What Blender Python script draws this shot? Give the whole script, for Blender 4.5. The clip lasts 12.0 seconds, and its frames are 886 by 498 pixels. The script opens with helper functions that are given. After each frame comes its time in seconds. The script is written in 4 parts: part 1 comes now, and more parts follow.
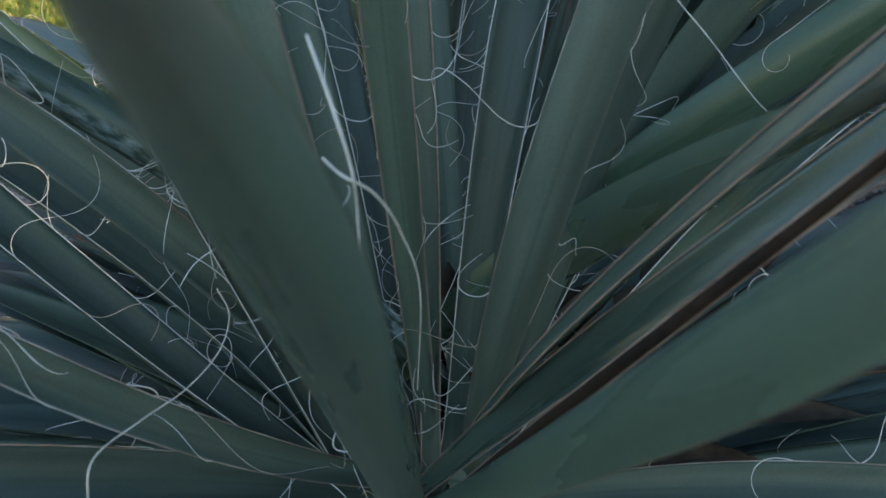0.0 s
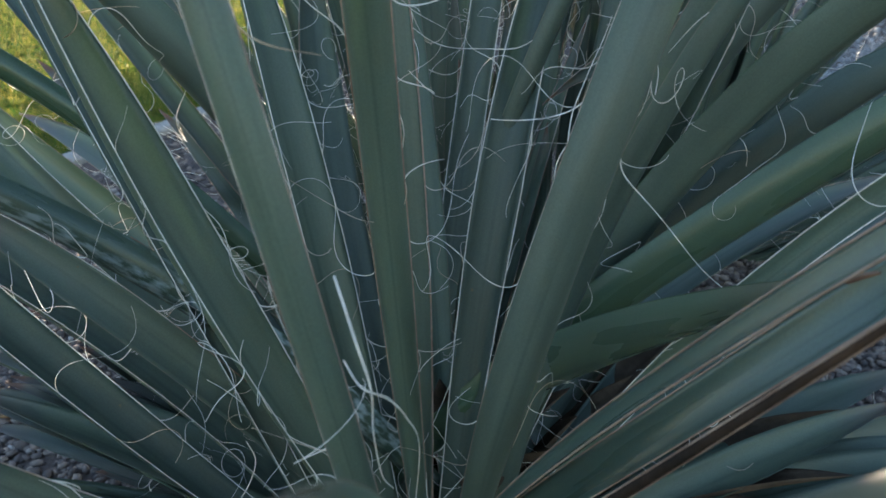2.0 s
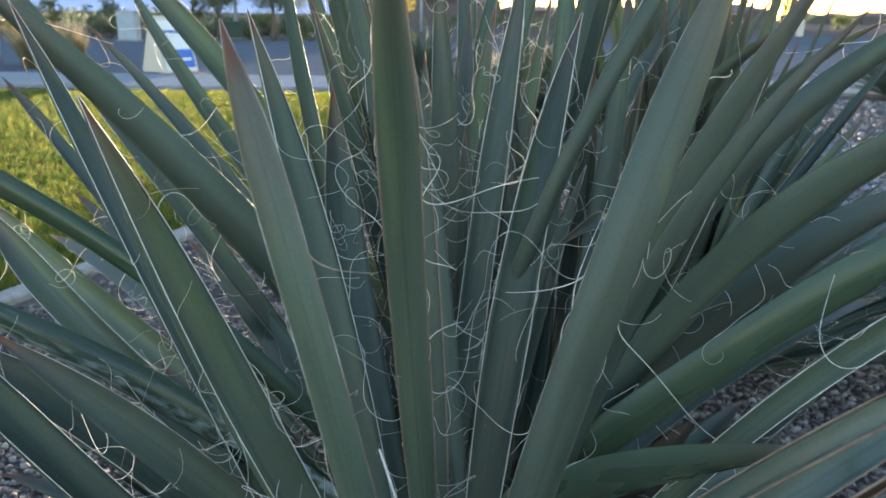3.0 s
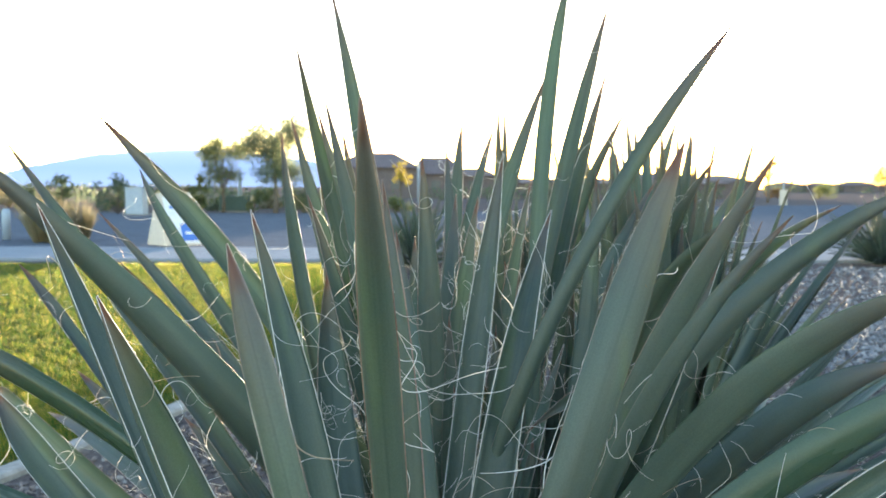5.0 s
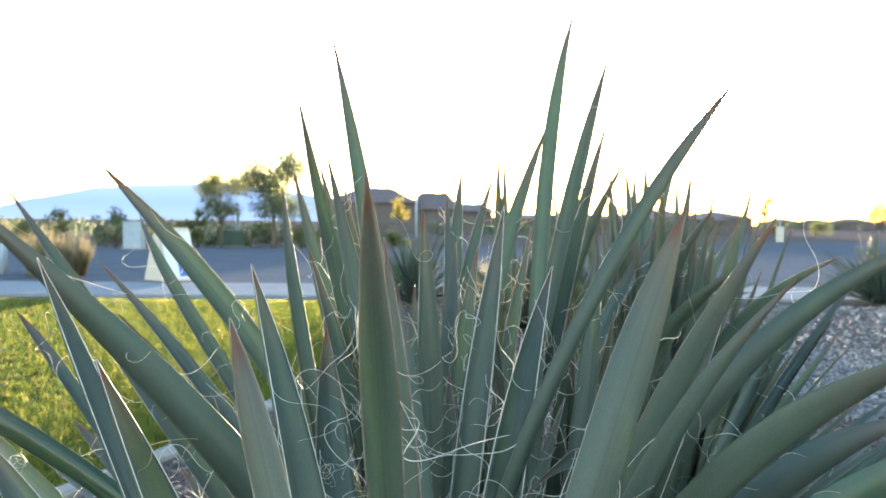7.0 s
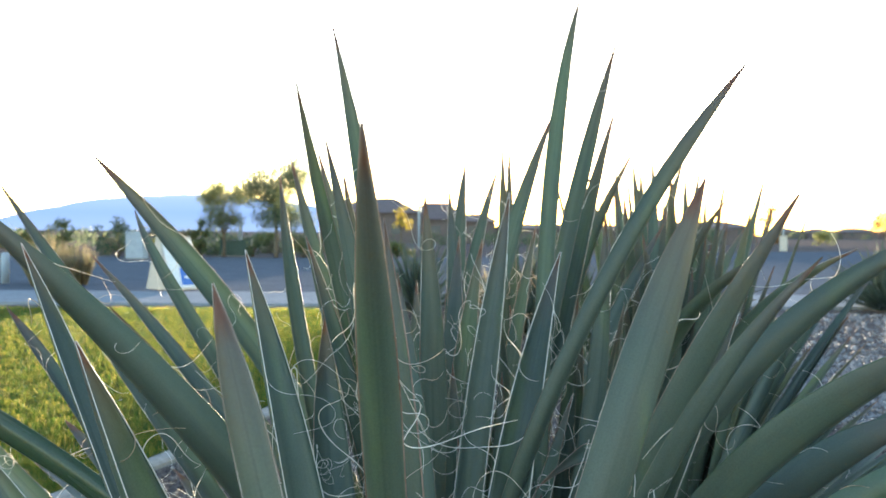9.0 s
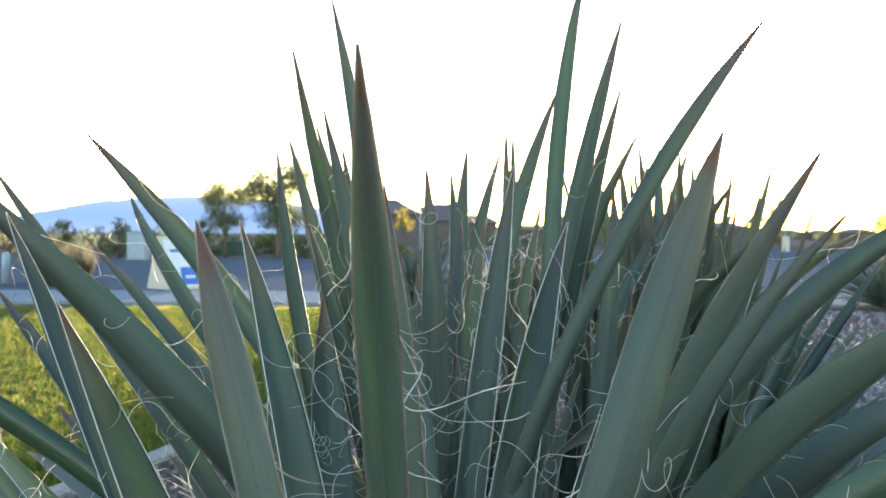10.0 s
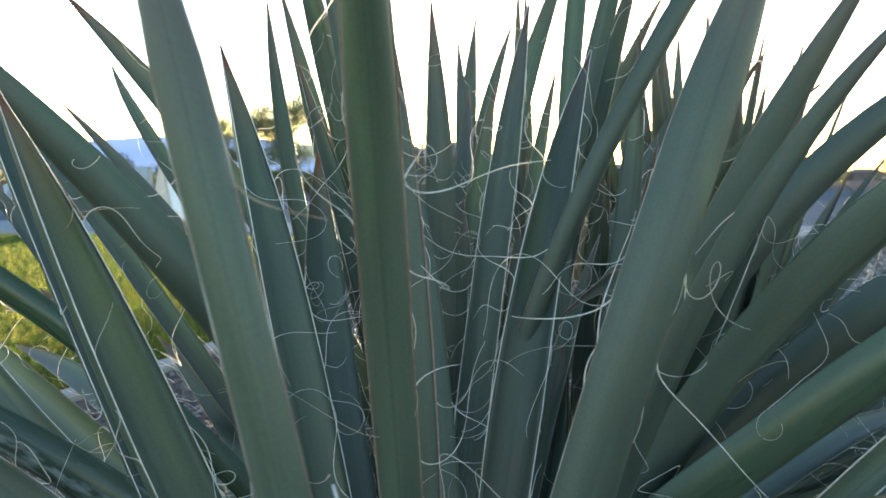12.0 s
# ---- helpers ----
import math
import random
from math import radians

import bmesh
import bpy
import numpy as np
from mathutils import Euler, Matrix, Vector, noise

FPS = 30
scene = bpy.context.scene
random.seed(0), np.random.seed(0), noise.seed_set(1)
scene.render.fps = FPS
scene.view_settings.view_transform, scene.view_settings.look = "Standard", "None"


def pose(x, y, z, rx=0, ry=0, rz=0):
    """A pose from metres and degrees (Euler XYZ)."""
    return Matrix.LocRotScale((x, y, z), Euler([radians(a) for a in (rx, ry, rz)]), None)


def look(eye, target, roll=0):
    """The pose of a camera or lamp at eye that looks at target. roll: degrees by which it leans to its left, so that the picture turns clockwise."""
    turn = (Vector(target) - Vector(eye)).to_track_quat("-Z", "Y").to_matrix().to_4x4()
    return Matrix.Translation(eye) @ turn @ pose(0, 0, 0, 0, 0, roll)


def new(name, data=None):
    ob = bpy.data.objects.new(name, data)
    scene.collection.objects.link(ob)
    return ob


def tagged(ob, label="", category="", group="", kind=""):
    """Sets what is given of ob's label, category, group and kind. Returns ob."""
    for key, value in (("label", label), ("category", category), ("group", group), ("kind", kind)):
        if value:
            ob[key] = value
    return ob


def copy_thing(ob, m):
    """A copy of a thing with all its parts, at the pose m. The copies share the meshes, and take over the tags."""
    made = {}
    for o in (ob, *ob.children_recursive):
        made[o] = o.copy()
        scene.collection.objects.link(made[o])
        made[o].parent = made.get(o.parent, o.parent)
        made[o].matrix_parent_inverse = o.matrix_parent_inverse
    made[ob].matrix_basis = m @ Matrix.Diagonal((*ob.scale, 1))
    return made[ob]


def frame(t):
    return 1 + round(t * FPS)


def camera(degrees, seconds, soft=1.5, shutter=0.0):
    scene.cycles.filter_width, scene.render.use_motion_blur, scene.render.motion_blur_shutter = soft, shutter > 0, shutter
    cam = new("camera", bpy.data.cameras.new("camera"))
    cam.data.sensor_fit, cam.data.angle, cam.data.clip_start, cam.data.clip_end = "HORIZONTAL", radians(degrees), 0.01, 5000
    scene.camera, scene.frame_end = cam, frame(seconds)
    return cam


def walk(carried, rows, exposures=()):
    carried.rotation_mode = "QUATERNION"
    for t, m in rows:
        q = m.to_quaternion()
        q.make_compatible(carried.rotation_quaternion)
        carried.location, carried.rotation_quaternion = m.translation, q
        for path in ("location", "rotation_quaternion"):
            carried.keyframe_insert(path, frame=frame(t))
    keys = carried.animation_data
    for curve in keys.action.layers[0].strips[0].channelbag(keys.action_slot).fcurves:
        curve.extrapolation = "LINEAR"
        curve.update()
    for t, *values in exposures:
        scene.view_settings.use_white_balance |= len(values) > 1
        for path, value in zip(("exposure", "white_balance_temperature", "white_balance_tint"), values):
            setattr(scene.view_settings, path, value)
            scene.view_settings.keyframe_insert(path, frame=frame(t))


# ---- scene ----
cam = camera(57.8, 12.0, soft=1.6)
cam.data.dof.use_dof = True
cam.data.dof.focus_distance, cam.data.dof.aperture_fstop = 1.05, 8.5
PATH = [
    (0, (0.022, -0.007, 0.923), (-0.011, 1.789, 0.045), 0.5),
    (0.5, (0.03, -0.021, 0.94), (0.004, 1.786, 0.084), 0.5),
    (1, (0.014, -0.04, 0.988), (-0.012, 1.772, 0.141), 0.4),
    (1.5, (0.017, -0.061, 1.031), (-0.012, 1.765, 0.214), 0.3),
    (2, (0.014, -0.078, 1.078), (0.014, 1.767, 0.306), 0.7),
    (2.5, (-0.001, -0.119, 1.149), (0.014, 1.761, 0.467), 1.0),
    (3, (-0.013, -0.165, 1.196), (-0.012, 1.755, 0.636), 0.7),
    (3.5, (0.004, -0.198, 1.226), (0.003, 1.751, 0.775), 0.4),
    (3.7, (0.009, -0.206, 1.226), (0.019, 1.754, 0.827), 0.4),
    (5.3, (0.012, -0.266, 1.259), (0.014, 1.729, 1.117), 0.2),
    (5.5, (0.007, -0.263, 1.282), (0.013, 1.731, 1.135), 0.5),
    (6, (-0.005, -0.257, 1.285), (-0.001, 1.74, 1.171), 0.4),
    (6.5, (0.001, -0.252, 1.283), (0.004, 1.746, 1.197), 0.5),
    (7, (0.005, -0.257, 1.281), (0.014, 1.742, 1.214), 0.5),
    (9, (0.005, -0.193, 1.235), (0.007, 1.807, 1.194), 0.4),
    (9.5, (0.009, -0.177, 1.212), (0.008, 1.823, 1.174), 0.4),
    (10, (0.004, -0.139, 1.181), (0.002, 1.86, 1.144), 0.3),
    (10.5, (-0.005, -0.106, 1.158), (-0.009, 1.893, 1.112), 0.2),
    (11, (-0.006, -0.059, 1.109), (-0.007, 1.94, 1.055), 0.4),
    (11.3, (-0.008, -0.048, 1.092), (-0.015, 1.95, 0.999), 0.3),
    (11.5, (-0.002, -0.036, 1.058), (-0.015, 1.961, 0.946), -0.0),
    (12, (0.002, -0.006, 1.017), (-0.011, 1.986, 0.83), 0.4),
]
EXPOSURES = [(0.0, 3.25, 5600, 12), (2.0, 3.33, 5680, 12), (3.5, 3.52, 5980, 12), (5.3, 3.88, 6050, 9), (6.5, 3.90, 6050, 9),
             (7.2, 3.90, 6050, 9), (9.0, 3.60, 5950, 8), (10.5, 3.50, 5900, 8), (12.0, 3.40, 5900, 8)]
walk(cam, [(t, look(eye, target, roll)) for t, eye, target, roll in PATH], EXPOSURES)

# ---- light: a low evening sun behind the plant, clear sky ----
SUN_ELEVATION, SUN_AZIMUTH = 2.1, 8.7          # degrees; azimuth to the right of +y
world = bpy.data.worlds.new("evening_sky")
scene.world = world
world.use_nodes = True
wn = world.node_tree
wn.nodes.clear()
w_out = wn.nodes.new("ShaderNodeOutputWorld")
w_bg = wn.nodes.new("ShaderNodeBackground")
w_sky = wn.nodes.new("ShaderNodeTexSky")
w_sky.sky_type = "NISHITA"
w_sky.sun_disc = False
w_sky.sun_elevation = radians(SUN_ELEVATION)
w_sky.sun_rotation = radians(SUN_AZIMUTH)
w_sky.air_density, w_sky.dust_density, w_sky.ozone_density = 0.8, 0.3, 1.0
w_bg.inputs["Strength"].default_value = 0.15
wn.links.new(w_sky.outputs[0], w_bg.inputs[0])
wn.links.new(w_bg.outputs[0], w_out.inputs[0])
sun_data = bpy.data.lights.new("sun", "SUN")
sun_data.energy, sun_data.angle, sun_data.color = 5.0, radians(0.6), (1.0, 0.76, 0.47)
sun = new("sun", sun_data)
az, el = radians(SUN_AZIMUTH), radians(SUN_ELEVATION)
sun_way = Vector((math.sin(az) * math.cos(el), math.cos(az) * math.cos(el), math.sin(el)))
sun.matrix_world = look(sun_way * 60, (0, 0, 0))


# ---- materials ----
def material(name, colour, rough=0.6, metal=0.0, spec=0.5):
    m = bpy.data.materials.new(name)
    m.use_nodes = True
    b = m.node_tree.nodes["Principled BSDF"]
    b.inputs["Base Color"].default_value = (*colour, 1)
    b.inputs["Roughness"].default_value = rough
    b.inputs["Metallic"].default_value = metal
    b.inputs["Specular IOR Level"].default_value = spec
    return m, m.node_tree, b


def noise_tex(nt, scale, detail=4.0, rough=0.55, stretch=None, coords="Object"):
    tc = nt.nodes.new("ShaderNodeTexCoord")
    src = tc.outputs[coords]
    if stretch:
        mp = nt.nodes.new("ShaderNodeMapping")
        mp.inputs["Scale"].default_value = stretch
        nt.links.new(src, mp.inputs["Vector"])
        src = mp.outputs["Vector"]
    n = nt.nodes.new("ShaderNodeTexNoise")
    n.inputs["Scale"].default_value, n.inputs["Detail"].default_value, n.inputs["Roughness"].default_value = scale, detail, rough
    nt.links.new(src, n.inputs["Vector"])
    return n.outputs["Fac"]


def ramp(nt, fac, stops):
    r = nt.nodes.new("ShaderNodeValToRGB")
    while len(r.color_ramp.elements) < len(stops):
        r.color_ramp.elements.new(0.5)
    for e, (p, c) in zip(r.color_ramp.elements, stops):
        e.position, e.color = p, (*c, 1) if len(c) == 3 else c
    nt.links.new(fac, r.inputs["Fac"])
    return r.outputs["Color"]


def mix(nt, a, b, fac, kind="MIX"):
    m = nt.nodes.new("ShaderNodeMix")
    m.data_type, m.blend_type = "RGBA", kind
    for value, socket in ((fac, m.inputs[0]), (a, m.inputs[6]), (b, m.inputs[7])):
        if isinstance(value, (int, float)):
            socket.default_value = value
        elif isinstance(value, tuple):
            socket.default_value = (*value, 1)
        else:
            nt.links.new(value, socket)
    return m.outputs[2]


def bump(nt, bsdf, height, strength=0.3, distance=0.01):
    b = nt.nodes.new("ShaderNodeBump")
    b.inputs["Strength"].default_value, b.inputs["Distance"].default_value = strength, distance
    nt.links.new(height, b.inputs["Height"])
    nt.links.new(b.outputs["Normal"], bsdf.inputs["Normal"])


def leaf_material(name, deep, pale, warm, rough=(0.36, 0.58), spec=0.4, powder=0.0):
    """Waxy blue-green leaf; UV: u across, v from base to tip."""
    m, nt, b = material(name, deep, 0.42, spec=spec)
    uv = nt.nodes.new("ShaderNodeUVMap")
    sep = nt.nodes.new("ShaderNodeSeparateXYZ")
    nt.links.new(uv.outputs[0], sep.inputs[0])
    info = nt.nodes.new("ShaderNodeObjectInfo")
    # fine lengthwise fibres
    mp = nt.nodes.new("ShaderNodeMapping")
    mp.inputs["Scale"].default_value = (26, 1.2, 1)
    nt.links.new(uv.outputs[0], mp.inputs["Vector"])
    off = nt.nodes.new("ShaderNodeCombineXYZ")
    nt.links.new(info.outputs["Random"], off.inputs["Z"])
    add = nt.nodes.new("ShaderNodeVectorMath")
    nt.links.new(mp.outputs[0], add.inputs[0])
    nt.links.new(off.outputs[0], add.inputs[1])
    fib = nt.nodes.new("ShaderNodeTexNoise")
    fib.inputs["Scale"].default_value, fib.inputs["Detail"].default_value = 1.6, 5
    nt.links.new(add.outputs[0], fib.inputs["Vector"])
    mp2 = nt.nodes.new("ShaderNodeMapping")
    mp2.inputs["Scale"].default_value = (2.2, 3.0, 1)
    nt.links.new(uv.outputs[0], mp2.inputs["Vector"])
    add2 = nt.nodes.new("ShaderNodeVectorMath")
    off2 = nt.nodes.new("ShaderNodeCombineXYZ")
    spread = nt.nodes.new("ShaderNodeMath")
    spread.operation = "MULTIPLY"
    spread.inputs[1].default_value = 60.0
    nt.links.new(info.outputs["Random"], spread.inputs[0])
    nt.links.new(spread.outputs[0], off2.inputs["Z"])
    nt.links.new(mp2.outputs[0], add2.inputs[0])
    nt.links.new(off2.outputs[0], add2.inputs[1])
    cloud = nt.nodes.new("ShaderNodeTexNoise")
    cloud.inputs["Scale"].default_value, cloud.inputs["Detail"].default_value = 1.0, 3
    nt.links.new(add2.outputs[0], cloud.inputs["Vector"])
    bloom = cloud.outputs["Fac"]
    big = noise_tex(nt, 2.0, 2)
    grain = noise_tex(nt, 420.0, 3)
    c1 = mix(nt, deep, pale, ramp(nt, bloom, [(0.2, (0.15, 0.15, 0.15)), (0.8, (0.95, 0.95, 0.95))]))
    c2 = mix(nt, c1, warm, ramp(nt, big, [(0.45, (0, 0, 0)), (0.8, (0.25, 0.25, 0.25))]))
    streak = ramp(nt, fib.outputs["Fac"], [(0.25, (0.945, 0.95, 0.95)), (0.7, (1.035, 1.035, 1.03))])
    c3 = mix(nt, c2, streak, 1.0, "MULTIPLY")
    c3 = mix(nt, c3, ramp(nt, grain, [(0.3, (0.90, 0.90, 0.90)), (0.7, (1.08, 1.08, 1.08))]), 1.0, "MULTIPLY")
    vary = ramp(nt, info.outputs["Random"], [(0.0, (0.66, 0.72, 0.76)), (0.5, (1, 1, 1)), (1.0, (1.10, 1.15, 1.08))])
    c4 = mix(nt, c3, vary, 1.0, "MULTIPLY")
    # a fine dark crease down the middle, broken here and there
    mid = nt.nodes.new("ShaderNodeMath")
    mid.operation = "SUBTRACT"
    mid.inputs[1].default_value = 0.5
    nt.links.new(sep.outputs["X"], mid.inputs[0])
    away = nt.nodes.new("ShaderNodeMath")
    away.operation = "ABSOLUTE"
    nt.links.new(mid.outputs[0], away.inputs[0])
    crease = ramp(nt, away.outputs[0], [(0.0, (0.74, 0.78, 0.78)), (0.05, (1, 1, 1)), (0.44, (1, 1, 1)), (0.49, (1.14, 1.14, 1.12))])
    c4 = mix(nt, c4, crease, ramp(nt, bloom, [(0.35, (0.1, 0.1, 0.1)), (0.6, (1, 1, 1))]), "MULTIPLY")
    # dry brown tip, dull purple below it
    tipmask = ramp(nt, sep.outputs["Y"], [(0.83, (0, 0, 0)), (0.97, (0.62, 0.62, 0.62))])
    c5 = mix(nt, c4, (0.12, 0.085, 0.085), tipmask)
    drymask = ramp(nt, sep.outputs["Y"], [(0.955, (0, 0, 0)), (0.975, (1, 1, 1))])
    c6 = mix(nt, c5, (0.12, 0.062, 0.042), drymask)
    # scattered small scars
    scar = noise_tex(nt, 55.0, 2, 0.5)
    c7 = mix(nt, c6, (0.13, 0.10, 0.055), ramp(nt, scar, [(0.76, (0, 0, 0)), (0.80, (0.6, 0.6, 0.6))]))
    if powder:
        # patchy white wax, rubbed off in lengthwise scratches
        mp3 = nt.nodes.new("ShaderNodeMapping")
        mp3.inputs["Scale"].default_value = (9, 38, 1)
        nt.links.new(uv.outputs[0], mp3.inputs["Vector"])
        fleck = nt.nodes.new("ShaderNodeTexNoise")
        fleck.inputs["Scale"].default_value, fleck.inputs["Detail"].default_value = 1.0, 6
        nt.links.new(mp3.outputs[0], fleck.inputs["Vector"])
        flecks = ramp(nt, fleck.outputs["Fac"], [(0.44, (0, 0, 0)), (0.60, (powder, powder, powder))])
        patch = ramp(nt, bloom, [(0.46, (0, 0, 0)), (0.58, (1, 1, 1))])
        c7 = mix(nt, c7, (0.36, 0.43, 0.50), mix(nt, flecks, patch, 1.0, "MULTIPLY"))
    nt.links.new(c7, b.inputs["Base Color"])
    rg = ramp(nt, bloom, [(0.3, (rough[0],) * 3), (0.75, (rough[1],) * 3)])
    nt.links.new(rg, b.inputs["Roughness"])
    bump(nt, b, fib.outputs["Fac"], 0.12, 0.002)
    # a little evening light comes through the blade
    thru = nt.nodes.new("ShaderNodeBsdfTranslucent")
    nt.links.new(mix(nt, c7, (2.0, 2.2, 1.3), 1.0, "MULTIPLY"), thru.inputs["Color"])
    both = nt.nodes.new("ShaderNodeMixShader")
    both.inputs[0].default_value = 0.22
    nt.links.new(b.outputs[0], both.inputs[1])
    nt.links.new(thru.outputs[0], both.inputs[2])
    nt.links.new(both.outputs[0], nt.nodes["Material Output"].inputs["Surface"])
    return m


M_LEAF = leaf_material("leaf_waxy_green", (0.035, 0.051, 0.042), (0.109, 0.138, 0.121), (0.082, 0.104, 0.064))
M_LEAF_SHEEN = leaf_material("leaf_smooth_sheen", (0.050, 0.075, 0.058), (0.112, 0.152, 0.130), (0.080, 0.115, 0.066), (0.24, 0.38), 0.75)
M_LEAF_GLOSS = leaf_material("leaf_glossy_olive", (0.032, 0.052, 0.028), (0.070, 0.105, 0.085), (0.060, 0.080, 0.032), (0.16, 0.50))
M_LEAF_BLOOM = leaf_material("leaf_olive_with_white_wax", (0.032, 0.052, 0.028), (0.070, 0.105, 0.085), (0.060, 0.080, 0.032), (0.20, 0.55), 0.4, 0.55)


def lets_light_through(m, nt, b, share):
    """Thin pale fibre glows when the low sun is behind it."""
    thru = nt.nodes.new("ShaderNodeBsdfTranslucent")
    source = b.inputs["Base Color"].links[0].from_socket
    nt.links.new(source, thru.inputs["Color"])
    both = nt.nodes.new("ShaderNodeMixShader")
    both.inputs[0].default_value = share
    nt.links.new(b.outputs[0], both.inputs[1])
    nt.links.new(thru.outputs[0], both.inputs[2])
    nt.links.new(both.outputs[0], nt.nodes["Material Output"].inputs["Surface"])


def fibre_material():
    m, nt, b = material("pale_fibre", (0.55, 0.52, 0.47), 0.6)
    info = nt.nodes.new("ShaderNodeObjectInfo")
    c = ramp(nt, info.outputs["Random"], [(0.0, (0.82, 0.82, 0.81)), (0.7, (0.74, 0.72, 0.68)), (1.0, (0.50, 0.40, 0.29))])
    n = noise_tex(nt, 60.0, 2)
    nt.links.new(mix(nt, c, ramp(nt, n, [(0.3, (0.75, 0.72, 0.68)), (0.7, (1, 1, 1))]), 1.0, "MULTIPLY"), b.inputs["Base Color"])
    lets_light_through(m, nt, b, 0.35)
    return m


def margin_material():
    m, nt, b = material("leaf_margin", (0.3, 0.2, 0.15), 0.6)
    n = noise_tex(nt, 9.0, 4)
    info = nt.nodes.new("ShaderNodeObjectInfo")
    c1 = ramp(nt, n, [(0.35, (0.20, 0.115, 0.08)), (0.5, (0.33, 0.26, 0.22)), (0.65, (0.58, 0.55, 0.52))])
    c2 = mix(nt, c1, (0.12, 0.135, 0.10), ramp(nt, info.outputs["Random"], [(0.35, (0, 0, 0)), (0.6, (0.9, 0.9, 0.9))]))
    nt.links.new(c2, b.inputs["Base Color"])
    lets_light_through(m, nt, b, 0.35)
    return m


M_FIBRE, M_MARGIN = fibre_material(), margin_material()


def simple(name, a, c, scale, rough=0.8, bump_by=0.3, bump_scale=None, dist=0.01, spec=0.4):
    m, nt, b = material(name, a, rough, spec=spec)
    n = noise_tex(nt, scale, 6, 0.6)
    n2 = noise_tex(nt, scale * 9, 3, 0.6)
    col = mix(nt, a, c, ramp(nt, n, [(0.32, (0, 0, 0)), (0.68, (1, 1, 1))]))
    col = mix(nt, col, ramp(nt, n2, [(0.25, (0.75, 0.75, 0.75)), (0.75, (1.15, 1.15, 1.15))]), 1.0, "MULTIPLY")
    nt.links.new(col, b.inputs["Base Color"])
    bump(nt, b, noise_tex(nt, bump_scale or scale * 6, 6, 0.65), bump_by, dist)
    return m


def island_material(name, stops, rough=0.85, scale=40.0):
    m, nt, b = material(name, stops[0][1], rough)
    g = nt.nodes.new("ShaderNodeNewGeometry")
    c = ramp(nt, g.outputs["Random Per Island"], stops)
    n = noise_tex(nt, scale, 4)
    nt.links.new(mix(nt, c, ramp(nt, n, [(0.3, (0.8, 0.8, 0.8)), (0.7, (1.12, 1.12, 1.12))]), 1.0, "MULTIPLY"), b.inputs["Base Color"])
    return m


M_MARGIN_PALE = simple("pale_leaf_margin", (0.46, 0.43, 0.40), (0.66, 0.65, 0.63), 22.0, 0.6, 0.1)
# near-black surface that paints the shade in a gap between leaves
M_GAP_SHADE = simple("leaf_gap_shade", (0.012, 0.010, 0.009), (0.05, 0.03, 0.02), 9.0, 0.9, 0.4, spec=0.1)
# dead-leaf brown, kept dark so it also paints shade inside the clump
M_LEAF_DRY_SHADE = simple("dry_brown_leaf_shade", (0.030, 0.024, 0.020), (0.085, 0.062, 0.045), 9.0, 0.9, 0.4, spec=0.1)
M_MARGIN_BROWN = simple("brown_leaf_margin", (0.16, 0.10, 0.075), (0.34, 0.25, 0.20), 14.0, 0.7, 0.2)
M_SOIL = simple("gravel_bed", (0.09, 0.075, 0.075), (0.16, 0.135, 0.13), 7.0, 0.95, 1.0, 55.0, 0.02, 0.0)
M_STONE = island_material("gravel_stones", [(0.0, (0.055, 0.050, 0.055)), (0.3, (0.11, 0.093, 0.093)), (0.6, (0.16, 0.134, 0.130)), (0.85, (0.205, 0.168, 0.155)), (1.0, (0.29, 0.27, 0.265))])
M_STONE.node_tree.nodes["Principled BSDF"].inputs["Specular IOR Level"].default_value = 0.1
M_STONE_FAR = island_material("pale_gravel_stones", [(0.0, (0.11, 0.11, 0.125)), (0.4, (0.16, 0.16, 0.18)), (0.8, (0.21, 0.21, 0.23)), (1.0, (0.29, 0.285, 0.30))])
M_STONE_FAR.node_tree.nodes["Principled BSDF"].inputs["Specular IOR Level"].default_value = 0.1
M_TURF = simple("turf", (0.012, 0.032, 0.007), (0.028, 0.052, 0.012), 5.0, 0.95, 0.8, 80.0, 0.02)
M_GRASS = island_material("grass_blades", [(0.0, (0.026, 0.072, 0.010)), (0.5, (0.066, 0.120, 0.016)), (0.82, (0.23, 0.20, 0.028)), (1.0, (0.42, 0.31, 0.08))], 0.6, 3.0)
gn = M_GRASS.node_tree
g_b = gn.nodes["Principled BSDF"]
g_tr = gn.nodes.new("ShaderNodeBsdfTranslucent")
gn.links.new(g_b.inputs["Base Color"].links[0].from_socket, g_tr.inputs["Color"])
g_mix = gn.nodes.new("ShaderNodeMixShader")
g_mix.inputs[0].default_value = 0.62
gn.links.new(g_b.outputs[0], g_mix.inputs[1])
gn.links.new(g_tr.outputs[0], g_mix.inputs[2])
gn.links.new(g_mix.outputs[0], gn.nodes["Material Output"].inputs["Surface"])
M_CONCRETE = simple("concrete", (0.22, 0.205, 0.195), (0.30, 0.28, 0.265), 3.0, 0.95, 0.25, 60.0, 0.004, 0.1)
M_PAVE = simple("pavement_concrete", (0.20, 0.215, 0.25), (0.25, 0.265, 0.30), 3.0, 1.0, 0.05, 60.0, 0.003, 0.0)
M_ASPHALT = simple("asphalt", (0.095, 0.105, 0.132), (0.120, 0.130, 0.158), 1.2, 1.0, 0.05, 90.0, 0.004, 0.0)


